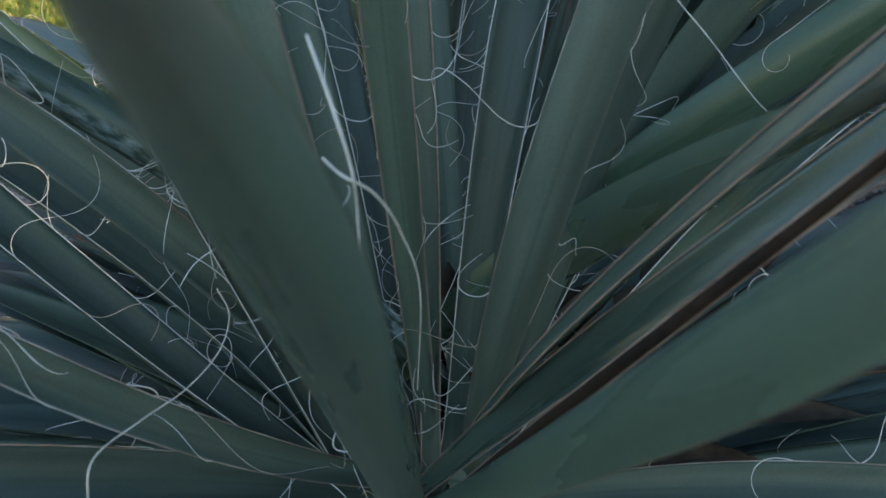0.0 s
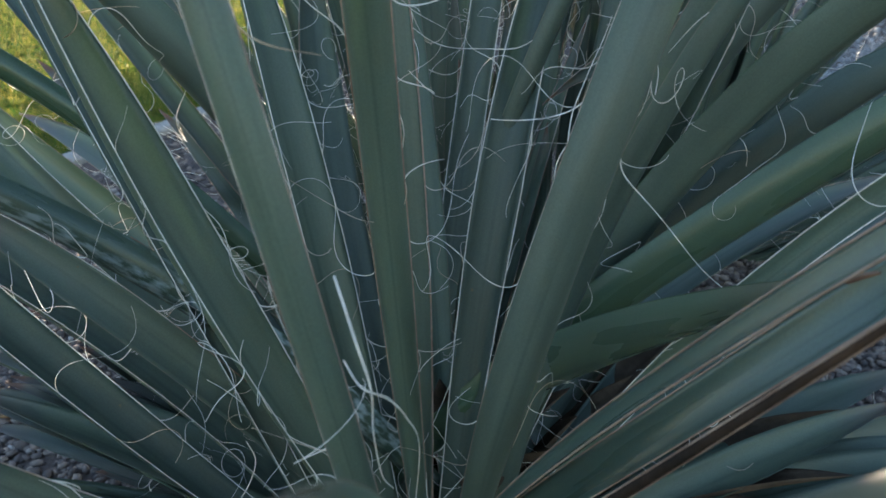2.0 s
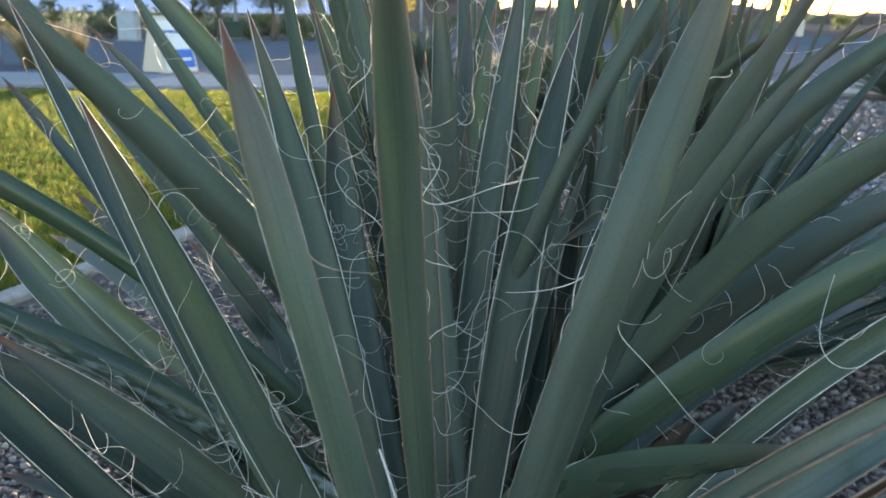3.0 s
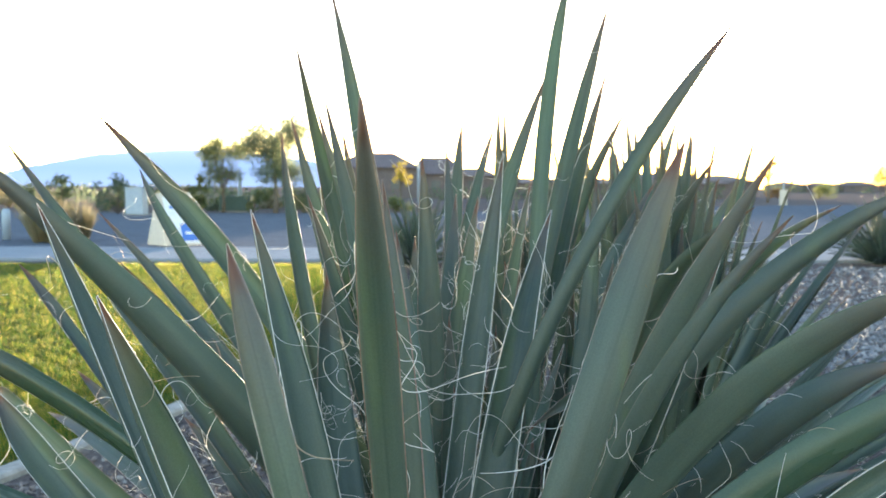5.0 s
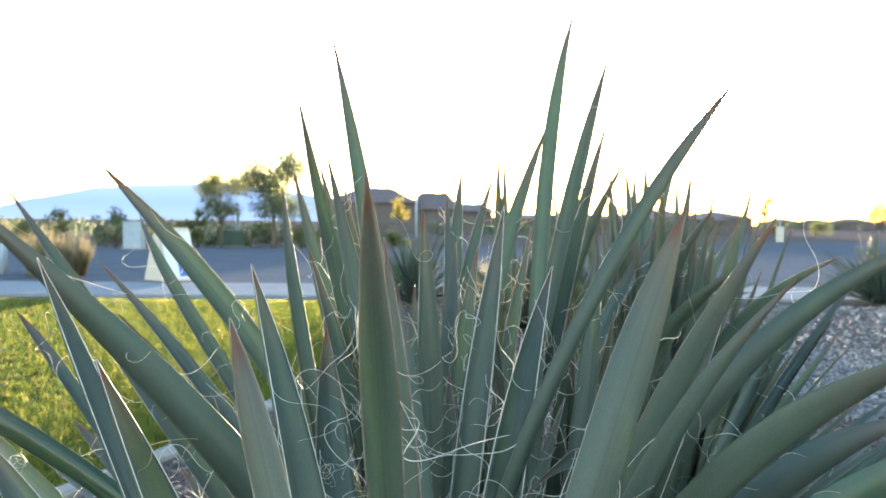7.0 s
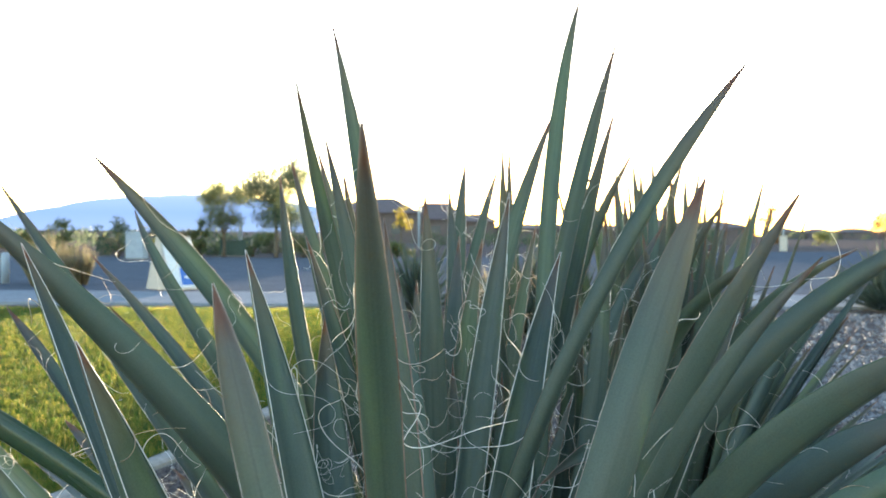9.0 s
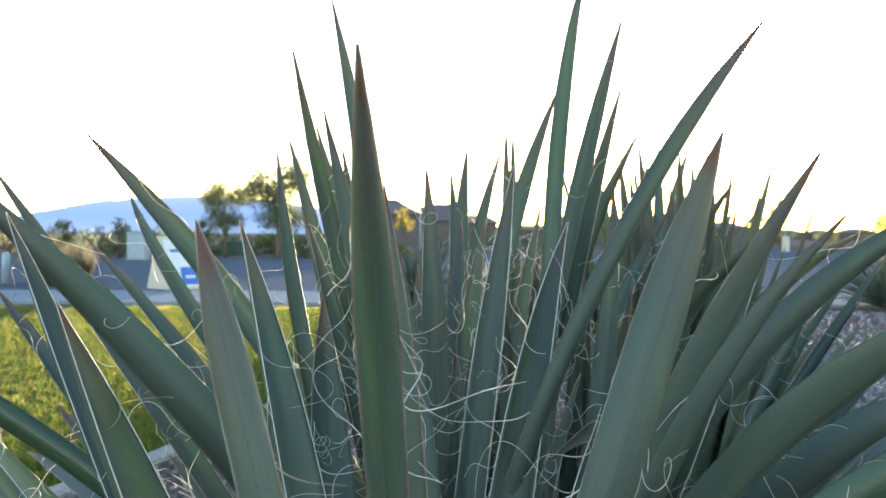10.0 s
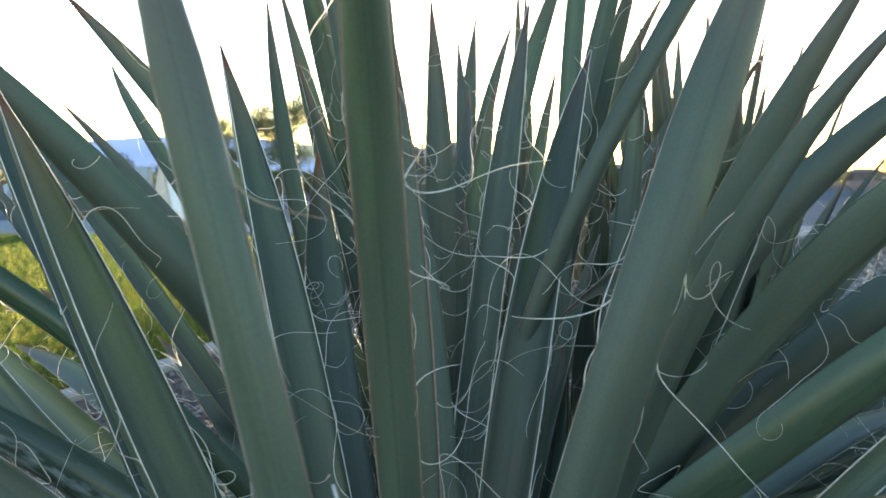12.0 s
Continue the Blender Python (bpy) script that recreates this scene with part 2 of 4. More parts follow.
# ---- mesh helpers ----
def mesh_object(name, verts, faces, mat, smooth=False, uvs=None):
    me = bpy.data.meshes.new(name)
    me.from_pydata([tuple(v) for v in verts], [], faces)
    me.materials.append(mat)
    if smooth:
        me.polygons.foreach_set("use_smooth", [True] * len(me.polygons))
    if uvs is not None:
        layer = me.uv_layers.new(name="UVMap")
        idx = np.empty(len(me.loops), dtype=np.int32)
        me.loops.foreach_get("vertex_index", idx)
        layer.data.foreach_set("uv", np.asarray(uvs, dtype=np.float32)[idx].ravel())
    me.update()
    return new(name, me)


def under(ob, parent, label=""):
    ob.parent = parent
    if label:
        ob["label"] = label
    return ob


def part(name, bm, mat, parent, label=""):
    me = bpy.data.meshes.new(name)
    bm.normal_update()
    bm.to_mesh(me)
    bm.free()
    me.materials.append(mat)
    return under(new(name, me), parent, label)


def box_bm(x0, y0, z0, x1, y1, z1, bevel=0.0):
    bm = bmesh.new()
    bmesh.ops.create_cube(bm, size=1)
    bmesh.ops.transform(bm, matrix=Matrix.Translation(((x0 + x1) / 2, (y0 + y1) / 2, (z0 + z1) / 2)) @ Matrix.Diagonal((x1 - x0, y1 - y0, z1 - z0, 1)), verts=bm.verts)
    if bevel:
        bmesh.ops.bevel(bm, geom=bm.edges[:], offset=bevel, segments=2, profile=0.5, affect="EDGES")
    return bm


def tube(points, radii, sides=5):
    """Vertices and faces of a round bar along points."""
    pts = np.asarray(points, float)
    n = len(pts)
    tang = np.gradient(pts, axis=0)
    tang /= np.linalg.norm(tang, axis=1)[:, None] + 1e-12
    ref = np.array([0.0, 0, 1]) if abs(tang[0][2]) < 0.9 else np.array([1.0, 0, 0])
    a = np.cross(tang[0], ref)
    a /= np.linalg.norm(a)
    verts = []
    for i in range(n):
        a = a - tang[i] * (a @ tang[i])
        a /= np.linalg.norm(a) + 1e-12
        b = np.cross(tang[i], a)
        for k in range(sides):
            w = 2 * math.pi * k / sides
            verts.append(pts[i] + radii[i] * (math.cos(w) * a + math.sin(w) * b))
    faces = [(i * sides + k, i * sides + (k + 1) % sides, (i + 1) * sides + (k + 1) % sides, (i + 1) * sides + k) for i in range(n - 1) for k in range(sides)]
    faces.append(tuple(range(sides))[::-1])
    faces.append(tuple((n - 1) * sides + k for k in range(sides)))
    return verts, faces


# ---- the plant: leaf by leaf ----
rng = np.random.default_rng(11)
UP = np.array([0.0, 0, 1])
ACROSS = 9


def leaf_width(s, point=0.6):
    """Clasping base, a narrow neck, the broad middle, a long point."""
    if s < 0.5:
        k = s / 0.5
        return 0.60 + 0.40 * k * k * (3 - 2 * k) + 0.30 * math.exp(-s * 28)
    if s < point:
        return 1.0
    k = (s - point) / (1 - point)
    return max(0.03, 1 - k ** 2.1)


def leaf_shape(base, ctrl, tip, width, twist=0.0, channel=0.5, steps=30, point=0.6):
    """Channelled sword leaf along a curve. Returns verts, faces, uvs, the two margins and the frame along it."""
    b, c, t = (np.array(p, float) for p in (base, ctrl, tip))
    S = np.linspace(0, 1, steps) ** 0.92
    pts = np.array([(1 - s) ** 2 * b + 2 * s * (1 - s) * c + s * s * t for s in S])
    tang = np.gradient(pts, axis=0)
    tang /= np.linalg.norm(tang, axis=1)[:, None]
    h = np.array([t[0] - b[0], t[1] - b[1], 0.0])
    h /= np.linalg.norm(h) + 1e-9
    side0 = np.cross(h, UP)
    verts, uvs, left, right, frames = [], [], [], [], []
    for i, s in enumerate(S):
        side = side0 - tang[i] * (side0 @ tang[i])
        side /= np.linalg.norm(side)
        nrm = np.cross(side, tang[i])
        tw = math.radians(twist)
        side, nrm = side * math.cos(tw) + nrm * math.sin(tw), nrm * math.cos(tw) - side * math.sin(tw)
        half = width / 2 * leaf_width(s, point)
        curl = channel * (1 - 0.35 * math.exp(-s * 9)) * (1 + 0.5 * max(0, s - 0.6))
        ang = 1.15 * curl + 0.25
        thick = 0.0035 * (1.3 - s) + 0.0006 + 0.004 * math.exp(-s * 8)
        for layer in (0, 1):
            for k in range(ACROSS):
                u = -1 + 2 * k / (ACROSS - 1)
                th = u * ang
                x = half * math.sin(th) / math.sin(ang)
                z = half * (1 - math.cos(th)) / math.sin(ang)
                if layer:
                    z -= min(thick, half * 0.9) * (1 - 0.88 * u * u)
                verts.append(pts[i] + side * x + nrm * z)
                uvs.append(((u + 1) / 2, s))
        zz = half * (1 - math.cos(ang)) / math.sin(ang)
        left.append(pts[i] - side * half + nrm * zz)
        right.append(pts[i] + side * half + nrm * zz)
        frames.append((tang[i], side, nrm))
    n = 2 * ACROSS
    faces = []
    for i in range(steps - 1):
        for k in range(ACROSS - 1):
            a = i * n + k
            faces.append((a, a + 1, a + n + 1, a + n))
            a = i * n + ACROSS + k
            faces.append((a, a + n, a + n + 1, a + 1))
        for k in (0, ACROSS - 1):
            a, d = i * n + k, i * n + ACROSS + k
            faces.append((a, a + n, d + n, d) if k == 0 else (a, d, d + n, a + n))
    e = (steps - 1) * n
    faces.append(tuple([e + k for k in range(ACROSS)] + [e + ACROSS + k for k in reversed(range(ACROSS))]))
    return verts, faces, uvs, np.array(left), np.array(right), frames


def thread_path(start, way, out, length, radius):
    """A springy fibre that peels off the margin in long open arcs and S-bends, some curling at the end."""
    step = 0.004
    n = max(8, int(length / step))
    p, d = np.array(start, float), np.array(way, float)
    axis = np.cross(d, out) + rng.normal(0, 0.5, 3)
    axis /= np.linalg.norm(axis) + 1e-9
    sign = rng.choice([-1, 1])
    swing, phase = rng.uniform(1.0, 6.0), rng.uniform(-0.9, 0.9)
    curl = rng.uniform(0.6, 1.5) if rng.random() < 0.4 else 0.0
    drift = rng.normal(0, 2.2, 3)
    pts = [p.copy()]
    for i in range(n):
        f = i / n
        kappa = sign / radius * (math.cos(phase + swing * f) + curl * f ** 4)
        axis = axis + drift * step * 3.0
        axis /= np.linalg.norm(axis)
        d = d + np.cross(axis, d) * kappa * step
        d += out * (0.06 if f < 0.15 else 0.0)
        d /= np.linalg.norm(d)
        p = p + d * step
        pts.append(p.copy())
    return np.array(pts)


def add_threads(leaf_ob, left, right, frames, count, big=1.0):
    steps = len(left)
    for _ in range(int(count * 1.3 + 0.5)):
        length = big * (rng.uniform(0.04, 0.11) if rng.random() < 0.5 else rng.uniform(0.11, 0.24))
        edge, sgn = (left, -1) if rng.random() < 0.5 else (right, 1)
        i = int(rng.uniform(0.12, 0.88) * steps)
        tang, side, nrm = frames[i]
        way = tang * rng.choice([-1, 1], p=[0.6, 0.4]) + nrm * rng.uniform(-0.1, 0.5) + side * sgn * 0.3
        way /= np.linalg.norm(way)
        out = side * sgn + nrm * 0.3
        pts = thread_path(edge[i], way, out / np.linalg.norm(out), length, rng.uniform(0.011, 0.036) * big)
        n = len(pts)
        r = rng.uniform(0.0004, 0.00085)
        v, f = tube(pts, [r * (1 - 0.55 * j / n) for j in range(n)], 4)
        under(mesh_object("filament", v, f, M_FIBRE, True), leaf_ob)


def leaf_into(plant, base, ctrl, tip, width, twist=0.0, threads=5, channel=0.6, steps=30, margins=True, mat=None, point=0.6, edge_mat=None, edge_r=0.0008):
    v, f, uv, left, right, frames = leaf_shape(base, ctrl, tip, width, twist, channel, steps, point)
    ob = under(mesh_object("leaf", v, f, mat or M_LEAF, True, uv), plant)
    if margins:
        for edge in (left, right):
            n = len(edge)
            mv, mf = tube(edge, [edge_r * (0.5 + 0.5 * min(1, (n - j) / 6)) for j in range(n)], 4)
            under(mesh_object("leaf_margin", mv, mf, edge_mat or M_MARGIN, True), ob)
    add_threads(ob, left, right, frames, threads)
    return ob


def plant_at(x, y, label, group="clumps of giant false yucca"):
    p = new("giant_yucca_plant")
    p.location = (x, y, 0)
    bpy.context.view_layer.update()
    return tagged(p, label, "plant", group)


def rosette(plant, centre, count, lengths, widths, lean, threads=2, azimuths=(0, 360), steps=22, margins=True, mat=None):
    cx, cy, cz = centre
    for i in range(count):
        a = math.radians(azimuths[0] + (azimuths[1] - azimuths[0]) * ((i * 0.618034) % 1.0)) + rng.normal(0, 0.12)
        tilt = math.radians(rng.uniform(*lean))
        L = rng.uniform(*lengths)
        d = np.array([math.sin(a) * math.sin(tilt), math.cos(a) * math.sin(tilt), math.cos(tilt)])
        b = np.array([cx, cy, cz]) + np.array([math.sin(a), math.cos(a), 0]) * rng.uniform(0.02, 0.09)
        t = b + d * L
        t[2] = max(t[2] - 0.10 * math.sin(tilt) * L, 0.10)
        c = b + d * L * 0.5 + UP * 0.05 * L + rng.normal(0, 0.02, 3)
        leaf_into(plant, b, c, t, rng.uniform(*widths), rng.normal(0, 14), threads, rng.uniform(0.35, 0.75), steps, margins, mat)


main_plant = plant_at(0, 0, "large clump of blue-green sword leaves shedding curly white fibres, in gravel")


def leaf(base, ctrl, tip, width, twist=0.0, threads=10, channel=0.5, mat=None, point=0.6, edge_mat=None, edge_r=0.0008):
    return leaf_into(main_plant, base, ctrl, tip, width, twist, threads, channel, mat=mat, point=point, edge_mat=edge_mat, edge_r=edge_r)


# fitted leaves of the front rosette
front_leaf = leaf((-0.044, 0.829, 0.074), (0.006, 0.280, 0.620), (-0.188, 0.482, 1.191), 0.030, -33, 10, 0.60, point=0.88)
leaf((-0.029, 0.888, 0.075), (-0.303, 0.793, 0.650), (-0.431, 0.759, 1.103), 0.078, 37, 20, 0.95, point=0.54, edge_mat=M_MARGIN_PALE)
leaf((-0.093, 0.850, 0.073), (-0.402, 0.871, 0.796), (-0.704, 1.158, 1.212), 0.044, 1, 12, 0.95, point=0.62, edge_mat=M_MARGIN_PALE)
leaf((0.115, 1.062, 0.117), (-0.148, 1.359, 0.552), (-0.885, 1.174, 1.349), 0.116, -59, 12, 0.95, edge_mat=M_LEAF_GLOSS, point=0.51)
leaf((0.082, 1.080, 0.108), (-0.053, 1.757, 0.603), (-0.870, 1.826, 1.421), 0.059, 37, 12, 0.70, point=0.76)
leaf((0.236, 1.130, 0.148), (-0.668, 1.757, 1.049), (-0.872, 2.097, 1.293), 0.041, 35, 9, 0.60, point=0.46)
leaf((0.093, 1.071, 0.116), (-0.172, 1.348, 0.656), (-0.872, 1.809, 1.174), 0.037, 36, 9, 0.60, point=0.68)
leaf((0.061, 1.016, 0.105), (-0.158, 1.263, 0.621), (-0.634, 1.346, 1.089), 0.052, 42, 9, 0.60, point=0.51)
leaf((0.048, 0.985, 0.111), (-0.254, 1.196, 0.644), (-0.924, 1.108, 1.013), 0.053, -65, 9, 0.90, mat=M_LEAF_GLOSS, edge_mat=M_LEAF_GLOSS, point=0.86)
leaf((0.105, 1.056, 0.158), (-0.881, 1.520, 0.647), (-1.262, 2.014, 0.663), 0.080, 75, 10, 0.60, point=0.80, edge_mat=M_MARGIN_BROWN)
leaf((0.066, 0.973, 0.119), (-0.190, 0.870, 0.590), (-0.846, 0.885, 0.874), 0.072, -60, 9, 0.95, mat=M_LEAF_BLOOM, edge_mat=M_LEAF_GLOSS, point=0.55)
leaf((-0.109, 0.896, 0.065), (-0.306, 1.031, 0.340), (-0.798, 0.930, 0.748), 0.074, 13, 14, 0.90, point=0.79, edge_mat=M_MARGIN_PALE)
leaf((-0.065, 0.861, 0.055), (-0.482, 0.808, 0.466), (-0.812, 0.745, 1.006), 0.066, 18, 12, 0.90, point=0.62, edge_mat=M_MARGIN_PALE)
leaf((0.003, 0.921, 0.081), (-0.254, 0.559, 0.410), (-0.420, 0.406, 0.751), 0.040, 64, 10, 0.60, point=0.64)
leaf((-0.011, 0.893, 0.064), (-0.326, 0.606, 0.406), (-0.647, 0.248, 0.631), 0.056, 51, 6, 0.60, point=0.62)
leaf((-0.011, 0.775, 0.041), (-0.025, 0.330, 0.720), (-0.032, 0.071, 0.947), 0.047, -22, 0, 0.90, mat=M_LEAF_SHEEN, edge_r=0.0006, point=0.62)
leaf((-0.011, 0.860, 0.092), (0.045, 0.497, 0.466), (0.164, 0.052, 0.999), 0.051, 140, 0, 1.15, mat=M_LEAF_SHEEN, edge_r=0.0006, point=0.75)
leaf((-0.004, 0.883, 0.088), (0.090, 0.512, 0.673), (0.395, 0.215, 1.100), 0.030, -45, 0, 0.45, mat=M_LEAF_SHEEN, edge_mat=M_MARGIN_BROWN, edge_r=0.0010, point=0.73)
leaf((-0.045, 0.860, 0.089), (0.093, 0.481, 0.599), (0.535, 0.419, 1.021), 0.044, -54, 0, 0.45, mat=M_LEAF_SHEEN, edge_mat=M_MARGIN_BROWN, point=0.69)
# dark strip added to paint the shaded gap below the folded leaf
leaf((-0.011, 0.865, 0.072), (0.042, 0.510, 0.460), (0.358, 0.188, 1.095), 0.012, 64, 0, 0.60, mat=M_GAP_SHADE, edge_mat=M_MARGIN_BROWN, edge_r=0.0013, point=0.30)
leaf((-0.034, 1.185, 0.138), (0.211, 1.091, 0.385), (0.331, 0.454, 0.841), 0.102, 30, 2, 0.90, mat=M_LEAF_SHEEN, edge_mat=M_LEAF_GLOSS, point=0.46)
leaf((0.053, 0.912, 0.112), (0.048, 0.570, 0.642), (0.344, 0.844, 1.307), 0.059, 78, 15, 0.45, point=0.80)
leaf((-0.007, 0.915, 0.099), (-0.059, 0.812, 0.793), (-0.062, 0.469, 1.324), 0.043, -10, 16, 0.80, edge_mat=M_MARGIN_BROWN, edge_r=0.0013, point=0.71)
leaf((-0.050, 0.905, 0.098), (-0.172, 0.961, 0.675), (-0.335, 1.191, 1.202), 0.074, -8, 20, 0.90, point=0.56, edge_mat=M_MARGIN_PALE)
leaf((0.026, 0.909, 0.102), (0.078, 0.983, 0.848), (0.213, 1.216, 1.202), 0.066, -22, 16, 0.70, point=0.40, edge_mat=M_MARGIN_PALE)
leaf((-0.020, 0.974, 0.098), (0.041, 1.330, 0.685), (0.140, 1.425, 1.316), 0.053, -13, 16, 0.60, point=0.64, edge_mat=M_MARGIN_PALE)
leaf((0.074, 0.959, 0.101), (0.242, 1.091, 0.695), (0.511, 0.945, 1.293), 0.072, 47, 12, 0.95, point=0.62)
leaf((0.106, 0.976, 0.090), (0.202, 0.902, 0.846), (0.490, 0.829, 1.207), 0.048, 31, 8, 0.95, point=0.56)
leaf((0.067, 0.942, 0.108), (0.274, 1.142, 0.967), (0.947, 1.242, 1.264), 0.095, 50, 10, 0.95, edge_mat=M_LEAF_GLOSS, point=0.50)
leaf((0.076, 0.979, 0.099), (0.296, 1.133, 0.775), (0.621, 0.686, 1.140), 0.078, 34, 8, 0.95, edge_mat=M_LEAF_GLOSS, point=0.71)
leaf((-0.023, 0.966, 0.112), (0.384, 1.152, 0.704), (0.871, 1.197, 0.926), 0.107, 52, 12, 0.95, edge_mat=M_LEAF_GLOSS, point=0.72)
leaf((-0.136, 0.978, 0.136), (0.241, 0.931, 0.611), (0.907, 0.998, 0.973), 0.114, 43, 8, 0.95, mat=M_LEAF_GLOSS, edge_mat=M_LEAF_GLOSS, point=0.70)
leaf((0.022, 0.877, 0.069), (0.595, 1.083, 0.091), (1.158, 1.301, 0.080), 0.055, -37, 8, 0.60, point=0.63)
leaf((0.017, 0.918, 0.081), (0.629, 1.231, 0.047), (1.252, 1.486, 0.041), 0.099, -38, 8, 0.60, point=0.77)
leaf((0.032, 0.880, 0.061), (0.431, 0.719, 0.339), (0.828, 0.427, 0.430), 0.059, -45, 8, 0.60, point=0.62)
leaf((0.067, 0.980, 0.094), (0.238, 1.090, 0.558), (0.478, 1.068, 1.132), 0.054, -50, 14, 0.60, point=0.69, edge_mat=M_MARGIN_PALE)
leaf((0.075, 1.237, 0.103), (-0.061, 0.898, 0.792), (0.505, 1.134, 1.518), 0.035, 40, 12, 0.90, point=0.81)
leaf((0.207, 1.288, 0.109), (0.181, 1.514, 1.301), (0.312, 1.629, 1.765), 0.035, -8, 10, 0.60, point=0.60)
leaf((0.072, 1.308, 0.105), (0.183, 1.550, 0.929), (0.409, 1.701, 1.679), 0.038, -29, 10, 0.60, point=0.71)
leaf((-0.020, 1.304, 0.104), (-0.064, 1.459, 0.947), (-0.238, 1.577, 1.684), 0.048, 31, 10, 0.60, point=0.55)
leaf((0.086, 1.334, 0.109), (-0.192, 1.579, 0.931), (-0.276, 1.335, 1.525), 0.036, 68, 10, 0.60, point=0.61)
leaf((0.030, 1.109, 0.103), (-0.283, 1.454, 0.783), (-0.381, 1.711, 1.379), 0.034, 22, 10, 0.60, point=0.66)
leaf((0.071, 0.894, 0.080), (0.328, 0.794, 0.718), (0.624, 0.603, 0.999), 0.031, -69, 8, 0.70, point=0.78, edge_mat=M_MARGIN_PALE)
leaf((0.057, 1.024, 0.115), (-0.564, 1.084, 0.570), (-0.872, 1.299, 0.842), 0.059, 64, 8, 0.60, point=0.78, edge_mat=M_MARGIN_PALE)
leaf((-0.012, 0.932, 0.083), (-0.290, 0.879, 0.508), (-0.593, 0.790, 0.800), 0.056, 66, 8, 0.60, point=0.65)
# leaves seen between and behind them
leaf((0.040, 1.300, 0.088), (-0.082, 1.310, 0.751), (-0.216, 1.317, 1.410), 0.056, 45, 15, 0.60)
leaf((0.041, 1.302, 0.090), (-0.094, 1.418, 0.755), (-0.264, 1.532, 1.411), 0.056, 13, 15, 0.60)
leaf((0.034, 1.301, 0.087), (-0.105, 1.422, 0.725), (-0.211, 1.546, 1.367), 0.056, 6, 15, 0.60)
leaf((0.037, 1.305, 0.092), (-0.165, 1.512, 0.750), (-0.358, 1.719, 1.412), 0.056, 3, 15, 0.60)
leaf((0.012, 1.300, 0.078), (-0.098, 1.381, 0.675), (-0.272, 1.435, 1.226), 0.049, 23, 15, 0.60)
leaf((-0.006, 1.317, 0.101), (-0.616, 1.673, 0.732), (-1.224, 2.032, 1.365), 0.056, 10, 15, 0.60)
leaf((0.013, 0.922, 0.117), (-0.514, 1.390, 0.605), (-1.105, 1.849, 1.038), 0.036, 2, 15, 0.60, point=0.85)
leaf((0.020, 0.918, 0.108), (-0.435, 1.433, 0.461), (-0.985, 1.908, 0.736), 0.041, 2, 15, 0.60, point=0.85)
leaf((0.007, 0.948, 0.118), (-0.529, 1.686, 0.456), (-1.268, 2.306, 0.507), 0.078, 12, 15, 0.60, point=0.72)
leaf((-0.012, 1.300, 0.086), (0.008, 1.363, 0.717), (-0.031, 1.421, 1.313), 0.056, 0, 15, 0.60)
leaf((0.055, 1.316, 0.097), (0.063, 1.740, 0.736), (0.023, 2.164, 1.372), 0.047, 0, 15, 0.60)
leaf((0.037, 1.326, 0.104), (0.006, 1.850, 0.787), (0.077, 2.373, 1.464), 0.056, 0, 15, 0.60)
leaf((-0.033, 0.916, 0.114), (0.014, 1.459, 0.672), (0.051, 2.004, 1.225), 0.057, 0, 18, 0.60)
leaf((0.035, 1.324, 0.108), (-0.036, 1.823, 0.831), (0.180, 2.312, 1.444), 0.045, 0, 15, 0.60)
leaf((0.315, 2.101, 0.064), (0.155, 2.069, 0.770), (0.170, 2.029, 1.480), 0.050, -25, 15, 0.60)
leaf((0.319, 2.101, 0.064), (0.175, 2.061, 0.770), (0.187, 2.014, 1.479), 0.043, -18, 15, 0.60)
leaf((0.014, 1.312, 0.100), (0.005, 1.522, 0.841), (0.267, 1.700, 1.523), 0.056, 0, 15, 0.60)
leaf((0.058, 1.306, 0.097), (0.200, 1.494, 0.815), (0.403, 1.676, 1.518), 0.056, -1, 15, 0.60)
leaf((0.304, 2.105, 0.072), (0.219, 2.066, 0.845), (0.523, 1.983, 1.462), 0.056, 38, 15, 0.60)
leaf((0.039, 0.891, 0.092), (0.623, 1.391, 0.298), (1.250, 1.863, 0.450), 0.085, 0, 15, 0.95)
leaf((-0.011, 0.887, 0.098), (-0.016, 0.943, 0.690), (-0.085, 1.042, 1.256), 0.043, 0, 18, 0.60, edge_mat=M_MARGIN_BROWN, edge_r=0.0013)
leaf((0.038, 0.897, 0.096), (-0.000, 1.136, 0.629), (-0.082, 1.376, 1.156), 0.047, 0, 15, 0.60)
leaf((0.034, 1.306, 0.085), (-0.063, 1.692, 0.592), (-0.067, 2.081, 1.100), 0.056, 0, 15, 0.60)
leaf((0.032, 1.303, 0.085), (-0.003, 1.543, 0.662), (0.104, 1.780, 1.219), 0.056, 0, 15, 0.60)
leaf((0.045, 1.307, 0.089), (0.109, 1.612, 0.687), (0.254, 1.913, 1.268), 0.042, 0, 15, 0.60)
leaf((0.010, 0.896, 0.096), (-0.201, 1.181, 0.578), (-0.237, 1.472, 1.064), 0.077, 0, 18, 0.60)
leaf((0.102, 1.293, 0.082), (0.343, 1.365, 0.670), (0.343, 1.467, 1.282), 0.056, -8, 15, 0.60)
leaf((0.041, 1.321, 0.100), (0.252, 1.754, 0.726), (0.655, 2.156, 1.266), 0.056, 0, 15, 0.60)
leaf((0.043, 0.904, 0.101), (-0.238, 1.364, 0.422), (-0.655, 1.780, 0.646), 0.080, 0, 15, 0.60)
leaf((-0.016, 0.895, 0.092), (-0.361, 1.535, 0.242), (-0.781, 2.135, 0.328), 0.085, 0, 15, 0.60)
leaf((-0.044, 0.970, 0.151), (0.468, 1.460, 0.440), (1.135, 1.822, 0.501), 0.085, -13, 15, 0.60)
